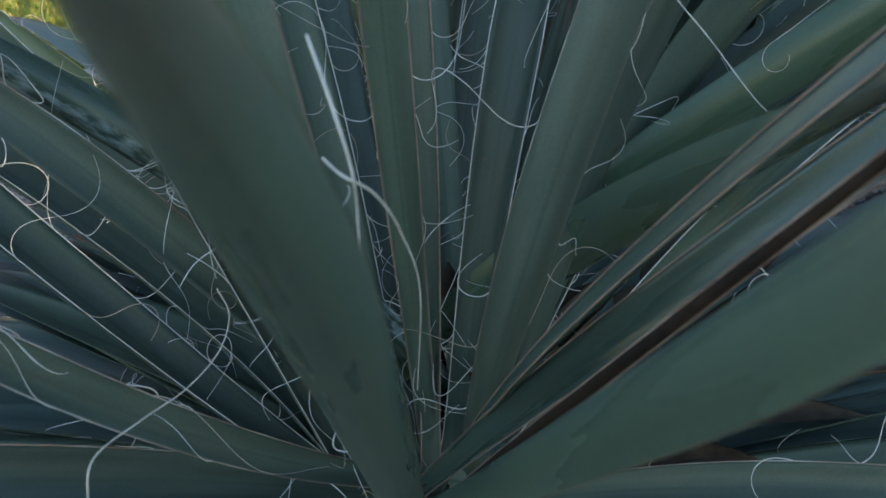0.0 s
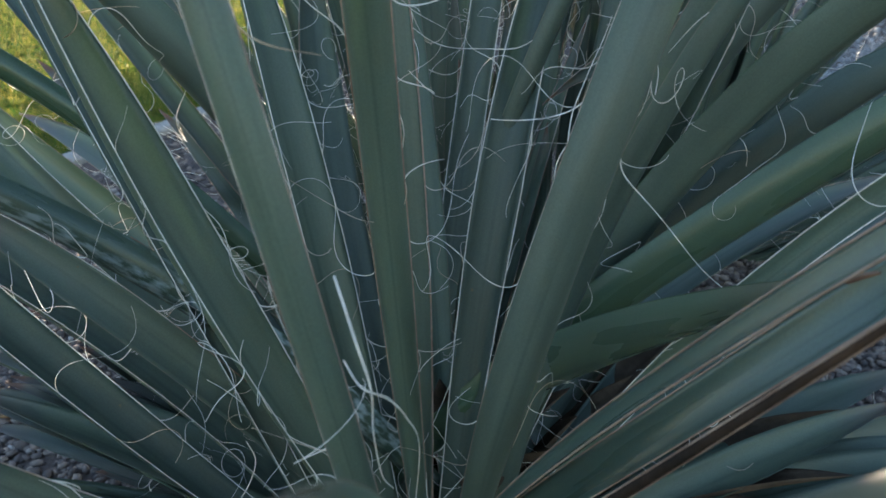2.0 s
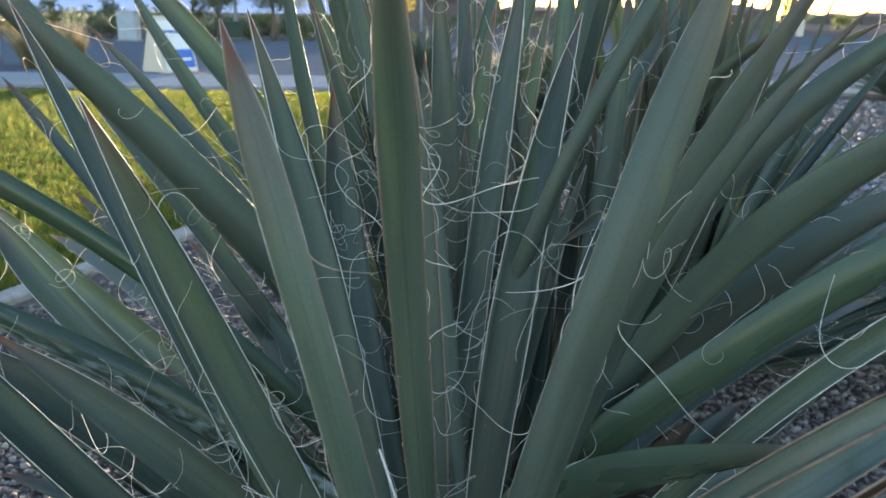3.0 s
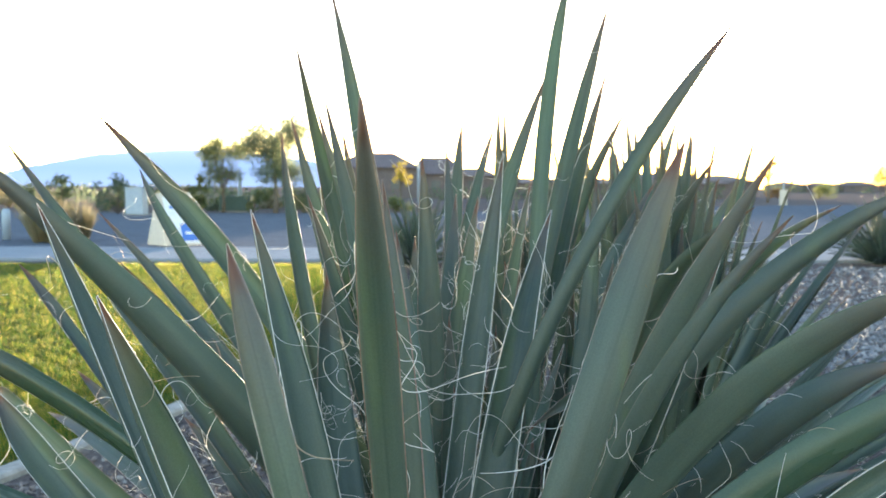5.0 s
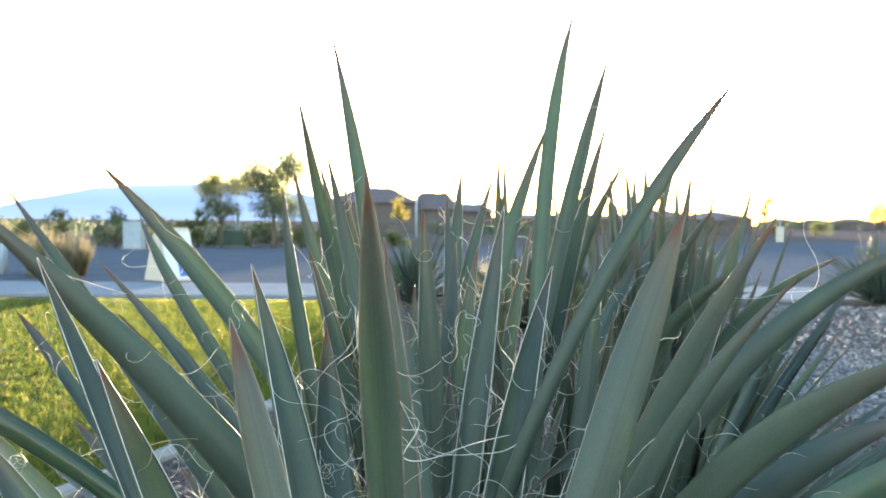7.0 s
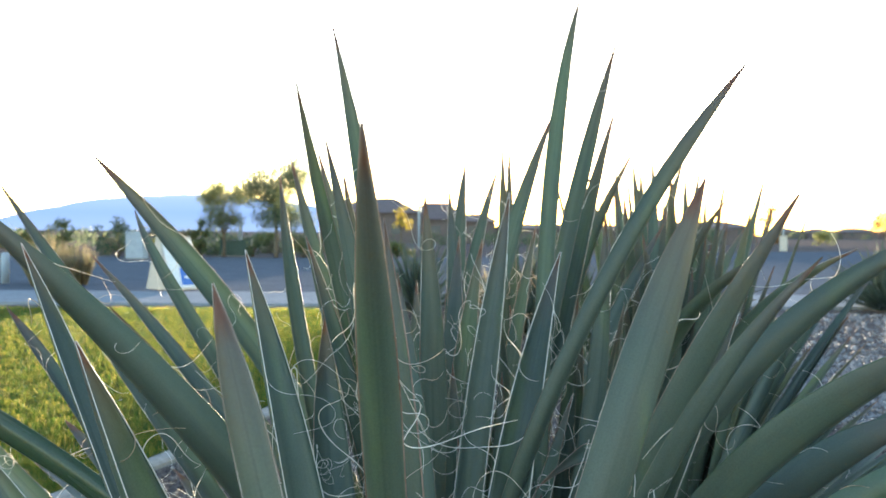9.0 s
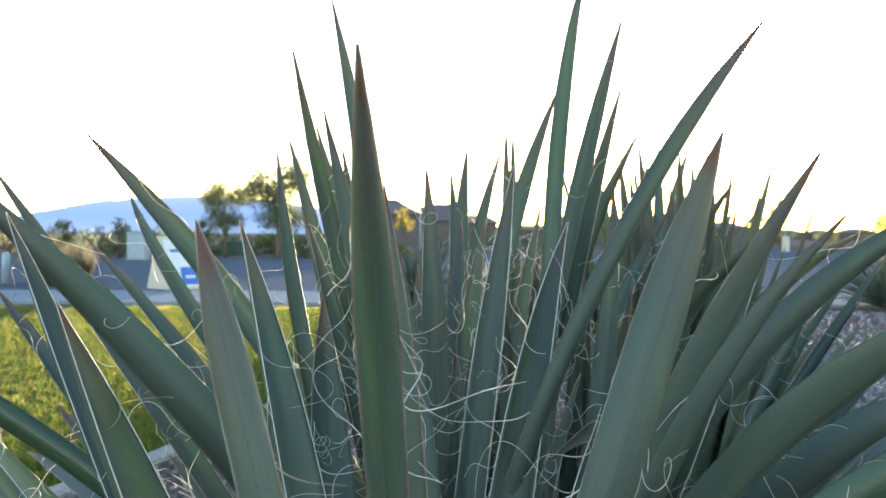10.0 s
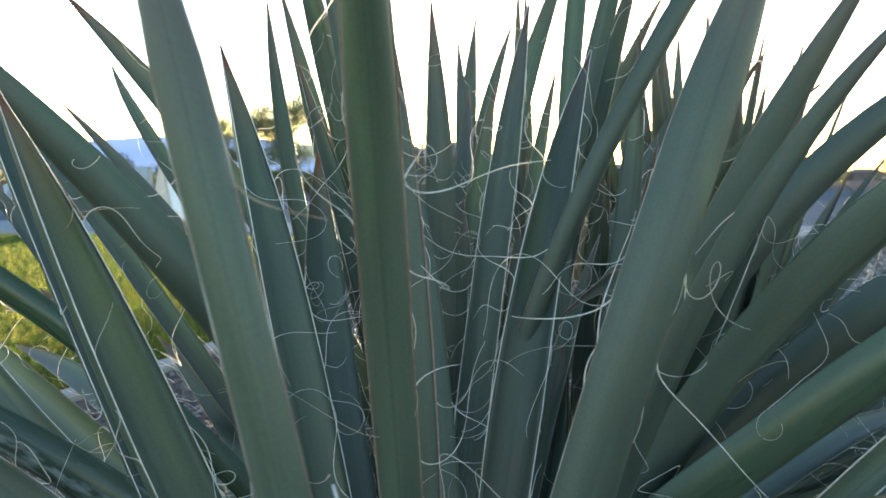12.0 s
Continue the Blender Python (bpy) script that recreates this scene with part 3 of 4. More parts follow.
leaf((0.013, 0.889, 0.089), (-0.488, 1.354, 0.240), (-0.982, 1.823, 0.398), 0.085, 0, 15, 0.60)

leaf((0.160, 1.220, 0.100), (0.435, 1.240, 1.055), (0.158, 1.100, 0.818), 0.036, 60, 4, 0.50)  # bent over sideways

# a few stouter dry fibres standing out from one leaf
def stout_filament(leaf_ob, points, radius):
    p = np.array(points, float)
    p = np.vstack([2 * p[0] - p[1], p, 2 * p[-1] - p[-2]])
    path = []
    for i in range(1, len(p) - 2):
        for k in np.linspace(0, 1, 8, endpoint=False):
            a, b, c, d = p[i - 1:i + 3]
            path.append(0.5 * (2 * b + (c - a) * k + (2 * a - 5 * b + 4 * c - d) * k * k + (3 * b - a - 3 * c + d) * k ** 3))
    path.append(p[-2])
    n = len(path)
    v, f = tube(path, [radius * (1 - 0.45 * j / n) for j in range(n)], 6)
    return under(mesh_object("filament", v, f, M_FIBRE, True), leaf_ob)


stout_filament(front_leaf, [(-0.066, 0.46, 0.83), (-0.046, 0.41, 0.804), (-0.037, 0.42, 0.757), (-0.040, 0.46, 0.690), (-0.039, 0.52, 0.602), (-0.032, 0.56, 0.555)], 0.0012)
stout_filament(front_leaf, [(-0.063, 0.47, 0.752), (-0.044, 0.42, 0.760), (-0.026, 0.43, 0.744), (-0.014, 0.47, 0.700), (-0.006, 0.55, 0.611), (-0.016, 0.68, 0.423)], 0.0011)
stout_filament(front_leaf, [(-0.238, 0.42, 0.500), (-0.243, 0.45, 0.522), (-0.226, 0.50, 0.519), (-0.206, 0.55, 0.514), (-0.185, 0.58, 0.531), (-0.171, 0.58, 0.569), (-0.175, 0.57, 0.601)], 0.0009)

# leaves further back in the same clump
# short dry leaves filling the heart, their dark colour standing in for shade
rosette(main_plant, (0.03, 1.14, 0.02), 46, (0.28, 0.44), (0.046, 0.060), (4, 48), 1, margins=False, mat=M_LEAF_DRY_SHADE)
rosette(main_plant, (0.08, 1.06, 0.02), 26, (0.40, 0.70), (0.055, 0.070), (45, 72), 1, (35, 115), margins=False, mat=M_LEAF_DRY_SHADE)
rosette(main_plant, (0.03, 0.95, 0.02), 42, (0.6, 0.92), (0.060, 0.080), (52, 76), 1, (-110, -40), margins=False)
rosette(main_plant, (0.05, 0.95, 0.02), 40, (0.6, 0.92), (0.060, 0.080), (54, 78), 1, (42, 108), margins=False)
rosette(main_plant, (0.22, 1.45, 0.05), 22, (0.75, 1.1), (0.032, 0.046), (4, 26), 3, (-40, 90))
rosette(main_plant, (0.05, 1.2, 0.06), 22, (0.65, 0.95), (0.035, 0.05), (6, 30), 2, (-50, 60))

side_plant = plant_at(0, 0, "clump of narrow green sword leaves growing behind the large clump")


def side_leaf(base, ctrl, tip, width, twist=0.0):
    return leaf_into(side_plant, base, ctrl, tip, width, twist, 4)


side_leaf((0.823, 2.465, 0.068), (0.727, 2.735, 0.781), (0.787, 2.980, 1.500), 0.056, 0)
side_leaf((0.827, 2.464, 0.069), (0.756, 2.717, 0.800), (0.825, 2.946, 1.533), 0.056, 0)
side_leaf((0.794, 2.476, 0.077), (0.688, 2.821, 0.847), (0.990, 3.093, 1.542), 0.056, 0)
side_leaf((0.837, 2.476, 0.075), (0.909, 2.936, 0.790), (1.140, 3.363, 1.488), 0.056, 0)
side_leaf((0.785, 2.461, 0.076), (0.535, 2.318, 0.856), (0.807, 2.069, 1.335), 0.056, 0)
side_leaf((0.813, 2.471, 0.069), (0.839, 2.841, 0.737), (1.191, 3.140, 1.300), 0.056, 0)
side_leaf((0.804, 2.475, 0.074), (0.840, 2.849, 0.767), (1.276, 3.131, 1.283), 0.056, 0)
side_leaf((0.752, 2.476, 0.084), (0.431, 2.106, 0.873), (0.732, 1.585, 1.200), 0.056, 14)
side_leaf((0.787, 2.468, 0.093), (0.691, 2.218, 0.922), (1.048, 1.822, 1.200), 0.056, 31)
side_leaf((0.820, 2.465, 0.067), (0.685, 2.747, 0.774), (0.690, 3.004, 1.499), 0.056, 0)
rosette(side_plant, (0.70, 2.28, 0.04), 62, (1.02, 1.46), (0.040, 0.056), (3, 17), 2, margins=False)
rosette(side_plant, (0.50, 1.95, 0.04), 40, (1.1, 1.5), (0.032, 0.046), (30, 62), 2, (30, 85), margins=False)
rosette(side_plant, (0.95, 2.35, 0.05), 38, (0.95, 1.5), (0.034, 0.048), (56, 80), 1, (38, 112), margins=False)

far_plant = plant_at(0, 0, "distant dark green clump of sword leaves in the gravel bed")
rosette(far_plant, (0, 0, 0.03), 230, (0.6, 1.15), (0.018, 0.030), (3, 80), 0, steps=12, margins=False)
far_plant.location = (-0.35, 12.0, 0)
far_plant.scale = (1.15, 1.15, 1.15)
copy_thing(far_plant, pose(7.1, 12.6, 0, 0, 0, 70))
copy_thing(far_plant, pose(9.0, 13.0, 0, 0, 0, 200))
for x, y, turn in ((0.95, 9.3, 40), (1.75, 10.4, 130), (2.5, 9.2, 250), (3.5, 11.2, 310)):
    copy_thing(far_plant, pose(x, y, 0, 0, 0, turn))

# ---- ground ----
def ground_sheet():
    bm = bmesh.new()
    rings = [0, 1, 2, 4, 7, 12, 20, 35, 70, 150, 400, 1200, 4200]
    prev = None
    for r in rings[1:]:
        ring = [bm.verts.new((r * math.cos(k * math.pi / 24), 3 + r * math.sin(k * math.pi / 24), 0)) for k in range(48)]
        if prev is None:
            bm.faces.new(ring)
        else:
            for k in range(48):
                bm.faces.new((prev[k], prev[(k + 1) % 48], ring[(k + 1) % 48], ring[k]))
        prev = ring
    me = bpy.data.meshes.new("ground")
    bm.to_mesh(me)
    bm.free()
    me.materials.append(M_SOIL)
    return tagged(new("ground", me), "grey-brown gravel and bare earth ground", "ground", kind="structure")


ground_sheet()

# lawn edge: a bent concrete mowing strip between turf and gravel
EDGE = [(-5.6, -9.0), (-3.2, -0.6), (-2.35, 1.6), (-1.87, 3.05), (-1.45, 4.1), (-1.05, 5.6), (-0.85, 8.0), (-0.95, 10.2), (-1.4, 12.3)]


def lawn_right(y):
    return float(np.interp(y, [p[1] for p in EDGE], [p[0] for p in EDGE]))


def slab(name, outline, z0, z1, mat):
    bm = bmesh.new()
    top = [bm.verts.new((x, y, z1)) for x, y in outline]
    low = [bm.verts.new((x, y, z0)) for x, y in outline]
    bm.faces.new(top)
    for i in range(len(outline)):
        j = (i + 1) % len(outline)
        bm.faces.new((top[i], low[i], low[j], top[j]))
    bmesh.ops.recalc_face_normals(bm, faces=bm.faces[:])
    me = bpy.data.meshes.new(name)
    bm.to_mesh(me)
    bm.free()
    me.materials.append(mat)
    return new(name, me)


tagged(slab("lawn", [(-30, 12.35), (-30, -9.0)] + [(x - 0.06, y) for x, y in EDGE], -0.05, 0.02, M_TURF), "mown green turf of a front lawn", "lawn", kind="structure")


def kerb_strip():
    verts, faces = [], []
    prof = [(-0.065, -0.05), (-0.065, 0.025), (-0.05, 0.036), (0.05, 0.036), (0.065, 0.025), (0.065, -0.05)]
    n = len(prof)
    for i in range(60):
        y = -9.0 + 14.8 * i / 59
        x = lawn_right(y)
        for px, pz in prof:
            verts.append((x + px, y, pz))
    for i in range(59):
        for k in range(n - 1):
            a = i * n + k
            faces.append((a, a + 1, a + n + 1, a + n))
    return mesh_object("kerb", verts, faces, M_CONCRETE)


tagged(kerb_strip(), "pale concrete mowing strip round the lawn", "kerb", kind="structure")


def grass_field():
    """Mown turf: blades stand in uneven tufts, so that low light catches tips and leaves hollows dark."""
    count = 420000
    r = np.random.default_rng(5)
    y = 2.4 + 9.9 * r.random(count) ** 1.7
    xr = np.interp(y, [p[1] for p in EDGE], [p[0] for p in EDGE]) - 0.06
    x = xr - r.random(count) ** 1.3 * (0.75 * y - 0.2)
    waves = [(r.uniform(0, 2 * math.pi), r.uniform(14, 75), r.uniform(0, 6.28)) for _ in range(24)]
    tuft = sum(np.sin((x * math.cos(a) + y * math.sin(a)) * k + ph) for a, k, ph in waves) / 3.4
    tuft = 1 / (1 + np.exp(-1.6 * tuft))
    h = 0.022 + r.uniform(0.0, 0.022, count) + 0.030 * tuft * r.uniform(0.5, 1.0, count) + 0.03 * r.random(count) ** 6
    a = r.uniform(0, 2 * math.pi, count)
    w = r.uniform(0.0014, 0.0028, count) * (0.5 + y * 0.15)
    lx, ly = r.normal(0, 0.016, count), r.normal(0, 0.016, count)
    v = np.zeros((count, 3, 3))
    v[:, 0] = np.stack([x - w * np.cos(a), y - w * np.sin(a), np.full(count, 0.015)], 1)
    v[:, 1] = np.stack([x + w * np.cos(a), y + w * np.sin(a), np.full(count, 0.015)], 1)
    v[:, 2] = np.stack([x + lx, y + ly, h], 1)
    me = bpy.data.meshes.new("grass")
    me.vertices.add(count * 3)
    me.vertices.foreach_set("co", v.ravel())
    me.loops.add(count * 3)
    me.loops.foreach_set("vertex_index", np.arange(count * 3, dtype=np.int32))
    me.polygons.add(count)
    me.polygons.foreach_set("loop_start", np.arange(0, count * 3, 3, dtype=np.int32))
    me.polygons.foreach_set("loop_total", np.full(count, 3, dtype=np.int32))
    me.materials.append(M_GRASS)
    me.update(calc_edges=True)
    return tagged(new("grass", me), "short sunlit green grass blades of the lawn", "grass", kind="stuff")


grass_field()


def gravel(zones, mat, seed, label):
    bm = bmesh.new()
    bmesh.ops.create_icosphere(bm, subdivisions=1, radius=1)
    base = np.array([v.co[:] for v in bm.verts])
    tri = np.array([[v.index for v in f.verts] for f in bm.faces])
    bm.free()
    r = np.random.default_rng(seed)
    spots = []
    for count, (x0, x1), (y0, y1), (s0, s1) in zones:
        x, y = r.uniform(x0, x1, count), r.uniform(y0, y1, count)
        keep = x > np.interp(y, [p[1] for p in EDGE], [p[0] for p in EDGE]) + 0.07
        s = r.uniform(s0, s1, count)
        spots.append(np.stack([x, y, s], 1)[keep])
    spots = np.concatenate(spots)
    n = len(spots)
    scale = r.uniform(0.6, 1.35, (n, 1, 3)) * spots[:, None, 2:3] * np.array([1, 1, 0.7])
    jag = r.uniform(0.72, 1.2, (n, len(base), 1))
    q = base[None] * jag * scale
    ang = r.uniform(0, 2 * math.pi, n)
    ca, sa = np.cos(ang)[:, None], np.sin(ang)[:, None]
    v = np.empty_like(q)
    v[..., 0] = q[..., 0] * ca - q[..., 1] * sa + spots[:, 0:1]
    v[..., 1] = q[..., 0] * sa + q[..., 1] * ca + spots[:, 1:2]
    v[..., 2] = q[..., 2] + spots[:, 2:3] * r.uniform(0.1, 0.6, (n, 1))
    f = (tri[None] + (np.arange(n) * len(base))[:, None, None]).reshape(-1)
    me = bpy.data.meshes.new("gravel")
    me.vertices.add(n * len(base))
    me.vertices.foreach_set("co", v.ravel())
    me.loops.add(len(f))
    me.loops.foreach_set("vertex_index", f.astype(np.int32))
    me.polygons.add(len(f) // 3)
    me.polygons.foreach_set("loop_start", np.arange(0, len(f), 3, dtype=np.int32))
    me.polygons.foreach_set("loop_total", np.full(len(f) // 3, 3, dtype=np.int32))
    me.polygons.foreach_set("use_smooth", np.ones(len(f) // 3, dtype=bool))
    me.materials.append(mat)
    me.update(calc_edges=True)
    return tagged(new("gravel", me), label, "gravel", kind="stuff")


gravel(((46000, (-2.2, 2.2), (0.4, 3.0), (0.006, 0.014)), (9000, (-3.4, 3.0), (-1.2, 0.4), (0.008, 0.016)), (14000, (-5.5, 7.0), (-4.5, 9.0), (0.008, 0.02)), (5000, (2.2, 3.6), (0.4, 3.0), (0.008, 0.016)), (9000, (-1.5, 3.6), (3.0, 5.2), (0.008, 0.018)), (5000, (-1.5, 1.4), (5.2, 12.2), (0.012, 0.024))), M_STONE, 3, "grey and tan crushed stone mulch under the plants")
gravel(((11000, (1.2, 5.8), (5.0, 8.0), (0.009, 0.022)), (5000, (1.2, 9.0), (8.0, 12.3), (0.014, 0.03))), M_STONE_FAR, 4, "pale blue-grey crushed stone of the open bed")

tagged(slab("pavement", [(-60, 12.4), (60, 13.6), (60, 16.2), (-60, 15.0)], -0.02, 0.05, M_PAVE), "pale concrete pavement along the street", "pavement", kind="structure")
tagged(slab("road", [(-90, 15.1), (90, 17.0), (190, 105), (24, 58), (-2, 37.5), (-110, 34)], -0.06, 0.012, M_ASPHALT), "wide grey asphalt street", "road", kind="structure")

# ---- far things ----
# evening haze painted on the hills: faint blue glow, palest at the ridge
M_HILL, nt, hb = material("hills_painted_haze", (0.03, 0.04, 0.06), 1.0, spec=0.0)
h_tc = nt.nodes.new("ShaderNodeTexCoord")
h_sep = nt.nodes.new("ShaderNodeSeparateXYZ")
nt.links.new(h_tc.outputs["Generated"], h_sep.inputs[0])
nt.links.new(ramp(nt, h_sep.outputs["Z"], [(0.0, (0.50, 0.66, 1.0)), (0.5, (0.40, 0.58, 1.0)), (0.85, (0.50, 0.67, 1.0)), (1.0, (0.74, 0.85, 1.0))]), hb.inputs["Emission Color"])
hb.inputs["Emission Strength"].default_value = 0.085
M_WALL = simple("stucco", (0.105, 0.085, 0.088), (0.135, 0.11, 0.11), 2.0, 0.95, 0.3)
M_ROOF = simple("roof_tiles", (0.10, 0.075, 0.08), (0.14, 0.105, 0.11), 2.0, 0.9, 0.4)
M_BARK = simple("bark", (0.10, 0.075, 0.055), (0.15, 0.12, 0.09), 12.0, 0.95, 0.6)
M_WHITE = simple("white_paint", (0.62, 0.63, 0.66), (0.70, 0.71, 0.73), 4.0, 0.6, 0.05)
M_PALE = simple("pale_grey_steel", (0.27, 0.32, 0.39), (0.33, 0.38, 0.45), 4.0, 0.6, 0.05)
M_BLUE = simple("blue_print", (0.05, 0.13, 0.45), (0.07, 0.17, 0.52), 6.0, 0.6, 0.02)
M_TAN = simple("tan_plastic", (0.50, 0.45, 0.40), (0.56, 0.51, 0.45), 6.0, 0.7, 0.05)
M_BOX = simple("green_steel", (0.035, 0.065, 0.055), (0.05, 0.08, 0.07), 5.0, 0.6, 0.05)
M_GLASS, _, _ = material("window_glass", (0.05, 0.055, 0.065), 0.35)


def foliage(name, stops):
    m = island_material(name, stops, 0.7, 3.0)
    t = m.node_tree
    pb = t.nodes["Principled BSDF"]
    tr = t.nodes.new("ShaderNodeBsdfTranslucent")
    t.links.new(pb.inputs["Base Color"].links[0].from_socket, tr.inputs["Color"])
    mx = t.nodes.new("ShaderNodeMixShader")
    mx.inputs[0].default_value = 0.4
    t.links.new(pb.outputs[0], mx.inputs[1])
    t.links.new(tr.outputs[0], mx.inputs[2])
    t.links.new(mx.outputs[0], t.nodes["Material Output"].inputs["Surface"])
    return m


M_TREE = foliage("tree_leaves", [(0.0, (0.055, 0.075, 0.04)), (0.5, (0.095, 0.12, 0.06)), (1.0, (0.16, 0.175, 0.08))])
M_TREE_PALE = foliage("pale_tree_leaves", [(0.0, (0.06, 0.08, 0.03)), (0.5, (0.105, 0.125, 0.045)), (1.0, (0.17, 0.165, 0.06))])
M_SAGE = foliage("sage_leaves", [(0.0, (0.06, 0.085, 0.06)), (0.5, (0.10, 0.13, 0.085)), (1.0, (0.16, 0.17, 0.10))])
M_SAGE.node_tree.nodes["Principled BSDF"].inputs["Specular IOR Level"].default_value = 0.1
M_YELLOW = foliage("yellow_leaves", [(0.0, (0.20, 0.17, 0.03)), (1.0, (0.38, 0.30, 0.05))])
M_RUST = foliage("rust_leaves", [(0.0, (0.18, 0.09, 0.03)), (1.0, (0.32, 0.17, 0.06))])
M_STRAW = foliage("straw_grass", [(0.0, (0.13, 0.11, 0.065)), (0.6, (0.26, 0.21, 0.13)), (1.0, (0.12, 0.14, 0.07))])


def leaf_cloud(name, blobs, count, size, mat, parent, seed):
    """A crown of many small leaves scattered in overlapping clumps."""
    r = np.random.default_rng(seed)
    b = np.array(blobs, float)
    wts = b[:, 3] ** 2
    pick = r.choice(len(b), count, p=wts / wts.sum())
    d = r.normal(0, 1, (count, 3))
    d /= np.linalg.norm(d, axis=1)[:, None]
    c = b[pick, :3] + d * (b[pick, 3] * r.random(count) ** 0.45)[:, None] * np.array([1, 1, 0.85])
    a = r.normal(0, 1, (count, 3))
    a /= np.linalg.norm(a, axis=1)[:, None]
    e = np.cross(a, r.normal(0, 1, (count, 3)))
    e /= np.linalg.norm(e, axis=1)[:, None]
    s = size * r.uniform(0.6, 1.3, (count, 1))
    v = np.stack([c - a * s, c + e * s * 0.5, c + a * s, c - e * s * 0.5], 1).reshape(-1, 3)
    f = [(4 * i, 4 * i + 1, 4 * i + 2, 4 * i + 3) for i in range(count)]
    return under(mesh_object(name, v, f, mat), parent)


def tree(x, y, height, spread, clear, mat, label, seed, count=2600, leafsize=0.075):
    r = np.random.default_rng(seed)
    t = new("tree")
    t.location = (x, y, 0)
    tagged(t, label, "tree", "street trees")
    rad = 0.022 * height
    tr = [(0.03 * math.sin(i), 0.02 * math.cos(i * 2), height * 0.75 * i / 8) for i in range(9)]
    v, f = tube(tr, [rad * (1.15 - 0.9 * i / 8) for i in range(9)], 8)
    under(mesh_object("trunk", v, f, M_BARK, True), t)
    blobs = []
    for k in range(15):
        a = k * 2.4 + r.normal(0, 0.3)
        z0 = clear + (height - clear) * r.uniform(0.0, 0.55)
        zt = clear + (height - clear) * r.uniform(0.15, 0.92)
        reach = spread / 2 * r.uniform(0.45, 0.95) * (1 - 0.55 * abs((zt - clear) / (height - clear) - 0.4))
        end = np.array([math.cos(a) * reach, math.sin(a) * reach, zt])
        st = np.array([0, 0, min(z0, zt - 0.1)])
        pts = [st + (end - st) * q + np.array([0, 0, 0.12 * math.sin(3 * q)]) for q in np.linspace(0, 1, 6)]
        v, f = tube(pts, [rad * 0.4 * (1 - 0.8 * q) for q in np.linspace(0, 1, 6)], 5)
        under(mesh_object("branch", v, f, M_BARK, True), t)
        blobs.append((*end, spread * r.uniform(0.11, 0.21)))
        blobs.append((*(end * np.array([0.55, 0.55, 1]) + r.normal(0, 0.1, 3)), spread * r.uniform(0.14, 0.22)))
    leaf_cloud("crown", blobs, count, leafsize, mat, t, seed + 1)
    return t


def shrub(x, y, width, height, mat, label, seed, count=1500, leafsize=0.06):
    r = np.random.default_rng(seed)
    s = new("shrub")
    s.location = (x, y, 0)
    tagged(s, label, "shrub", "shrubs across the street")
    blobs = []
    for k in range(13):
        a = r.uniform(0, 6.28)
        q = r.uniform(0.0, 0.42) * width
        blobs.append((q * math.cos(a), q * math.sin(a), height * r.uniform(0.12, 0.85) * (1 - 0.7 * q / width), width * r.uniform(0.10, 0.22)))
        v, f = tube([(0, 0, 0), (blobs[-1][0] * 0.5, blobs[-1][1] * 0.5, blobs[-1][2] * 0.6), blobs[-1][:3]], [0.02, 0.014, 0.006], 5)
        under(mesh_object("stem", v, f, M_BARK, True), s)
    leaf_cloud("crown", blobs, count, leafsize, mat, s, seed + 1)
    return s


def tall_grass(x, y, width, height, seed, label, count=900):
    r = np.random.default_rng(seed)
    o = new("ornamental_grass")
    o.location = (x, y, 0)
    tagged(o, label, "grass clump", "grass clumps by the street")
    v, f = [], []
    for _ in range(count):
        a, q = r.uniform(0, 6.28), r.random() ** 0.6
        b0 = np.array([math.cos(a), math.sin(a), 0]) * q * width * 0.18
        tip = np.array([math.cos(a) * width / 2 * q, math.sin(a) * width / 2 * q, height * r.uniform(0.6, 1.0) * (1 - 0.3 * q)])
        mid = (b0 + tip) / 2 + np.array([0, 0, 0.1 * height])
        w = np.array([-math.sin(a + 1), math.cos(a + 1), 0]) * 0.006
        n = len(v)
        v += [b0 - w, b0 + w, mid + w, mid - w, tip]
        f += [(n, n + 1, n + 2, n + 3), (n + 3, n + 2, n + 4)]
    under(mesh_object("blades", v, f, M_STRAW), o)
    return o


def hills():
    verts, faces = [], []
    n = 160
    for i in range(n):
        x = -2600 + 2900 * i / (n - 1)
        u = x / 2500 * 1414 + 784
        h = float(np.interp(u, [-400, 0, 60, 110, 180, 230, 300, 380, 470, 560, 640, 760, 900], [16, 22, 36, 46, 59, 61, 66, 67, 58, 46, 34, 14, 0])) * 2500 / 1414
        h += (4 * noise.noise((x * 0.012, 0, 0)) + 2.5 * noise.noise((x * 0.05, 3, 0))) * min(1, h / 40)
        verts += [(x, 2500, -5), (x, 2500 + h * 0.1, h * 0.6), (x, 2500 + h * 0.3, max(h, 0))]
    for i in range(n - 1):
        for k in range(2):
            a = 3 * i + k
            faces.append((a, a + 3, a + 4, a + 1))
    return tagged(mesh_object("backdrop", verts, faces, M_HILL, True), "mountain range with evening haze painted as a pale blue glow", "mountains", kind="structure")


hills()


def hip_roof(x0, x1, y0, y1, z0, z1, inset, over=0.5):
    bm = bmesh.new()
    x0, x1, y0, y1 = x0 - over, x1 + over, y0 - over, y1 + over
    ym = (y0 + y1) / 2
    low = [bm.verts.new(p) for p in ((x0, y0, z0), (x1, y0, z0), (x1, y1, z0), (x0, y1, z0))]
    a, c = bm.verts.new((x0 + inset, ym, z1)), bm.verts.new((x1 - inset, ym, z1))
    for f in ((low[0], low[1], c, a), (low[1], low[2], c), (low[2], low[3], a, c), (low[3], low[0], a), tuple(reversed(low))):
        bm.faces.new(f)
    return bm


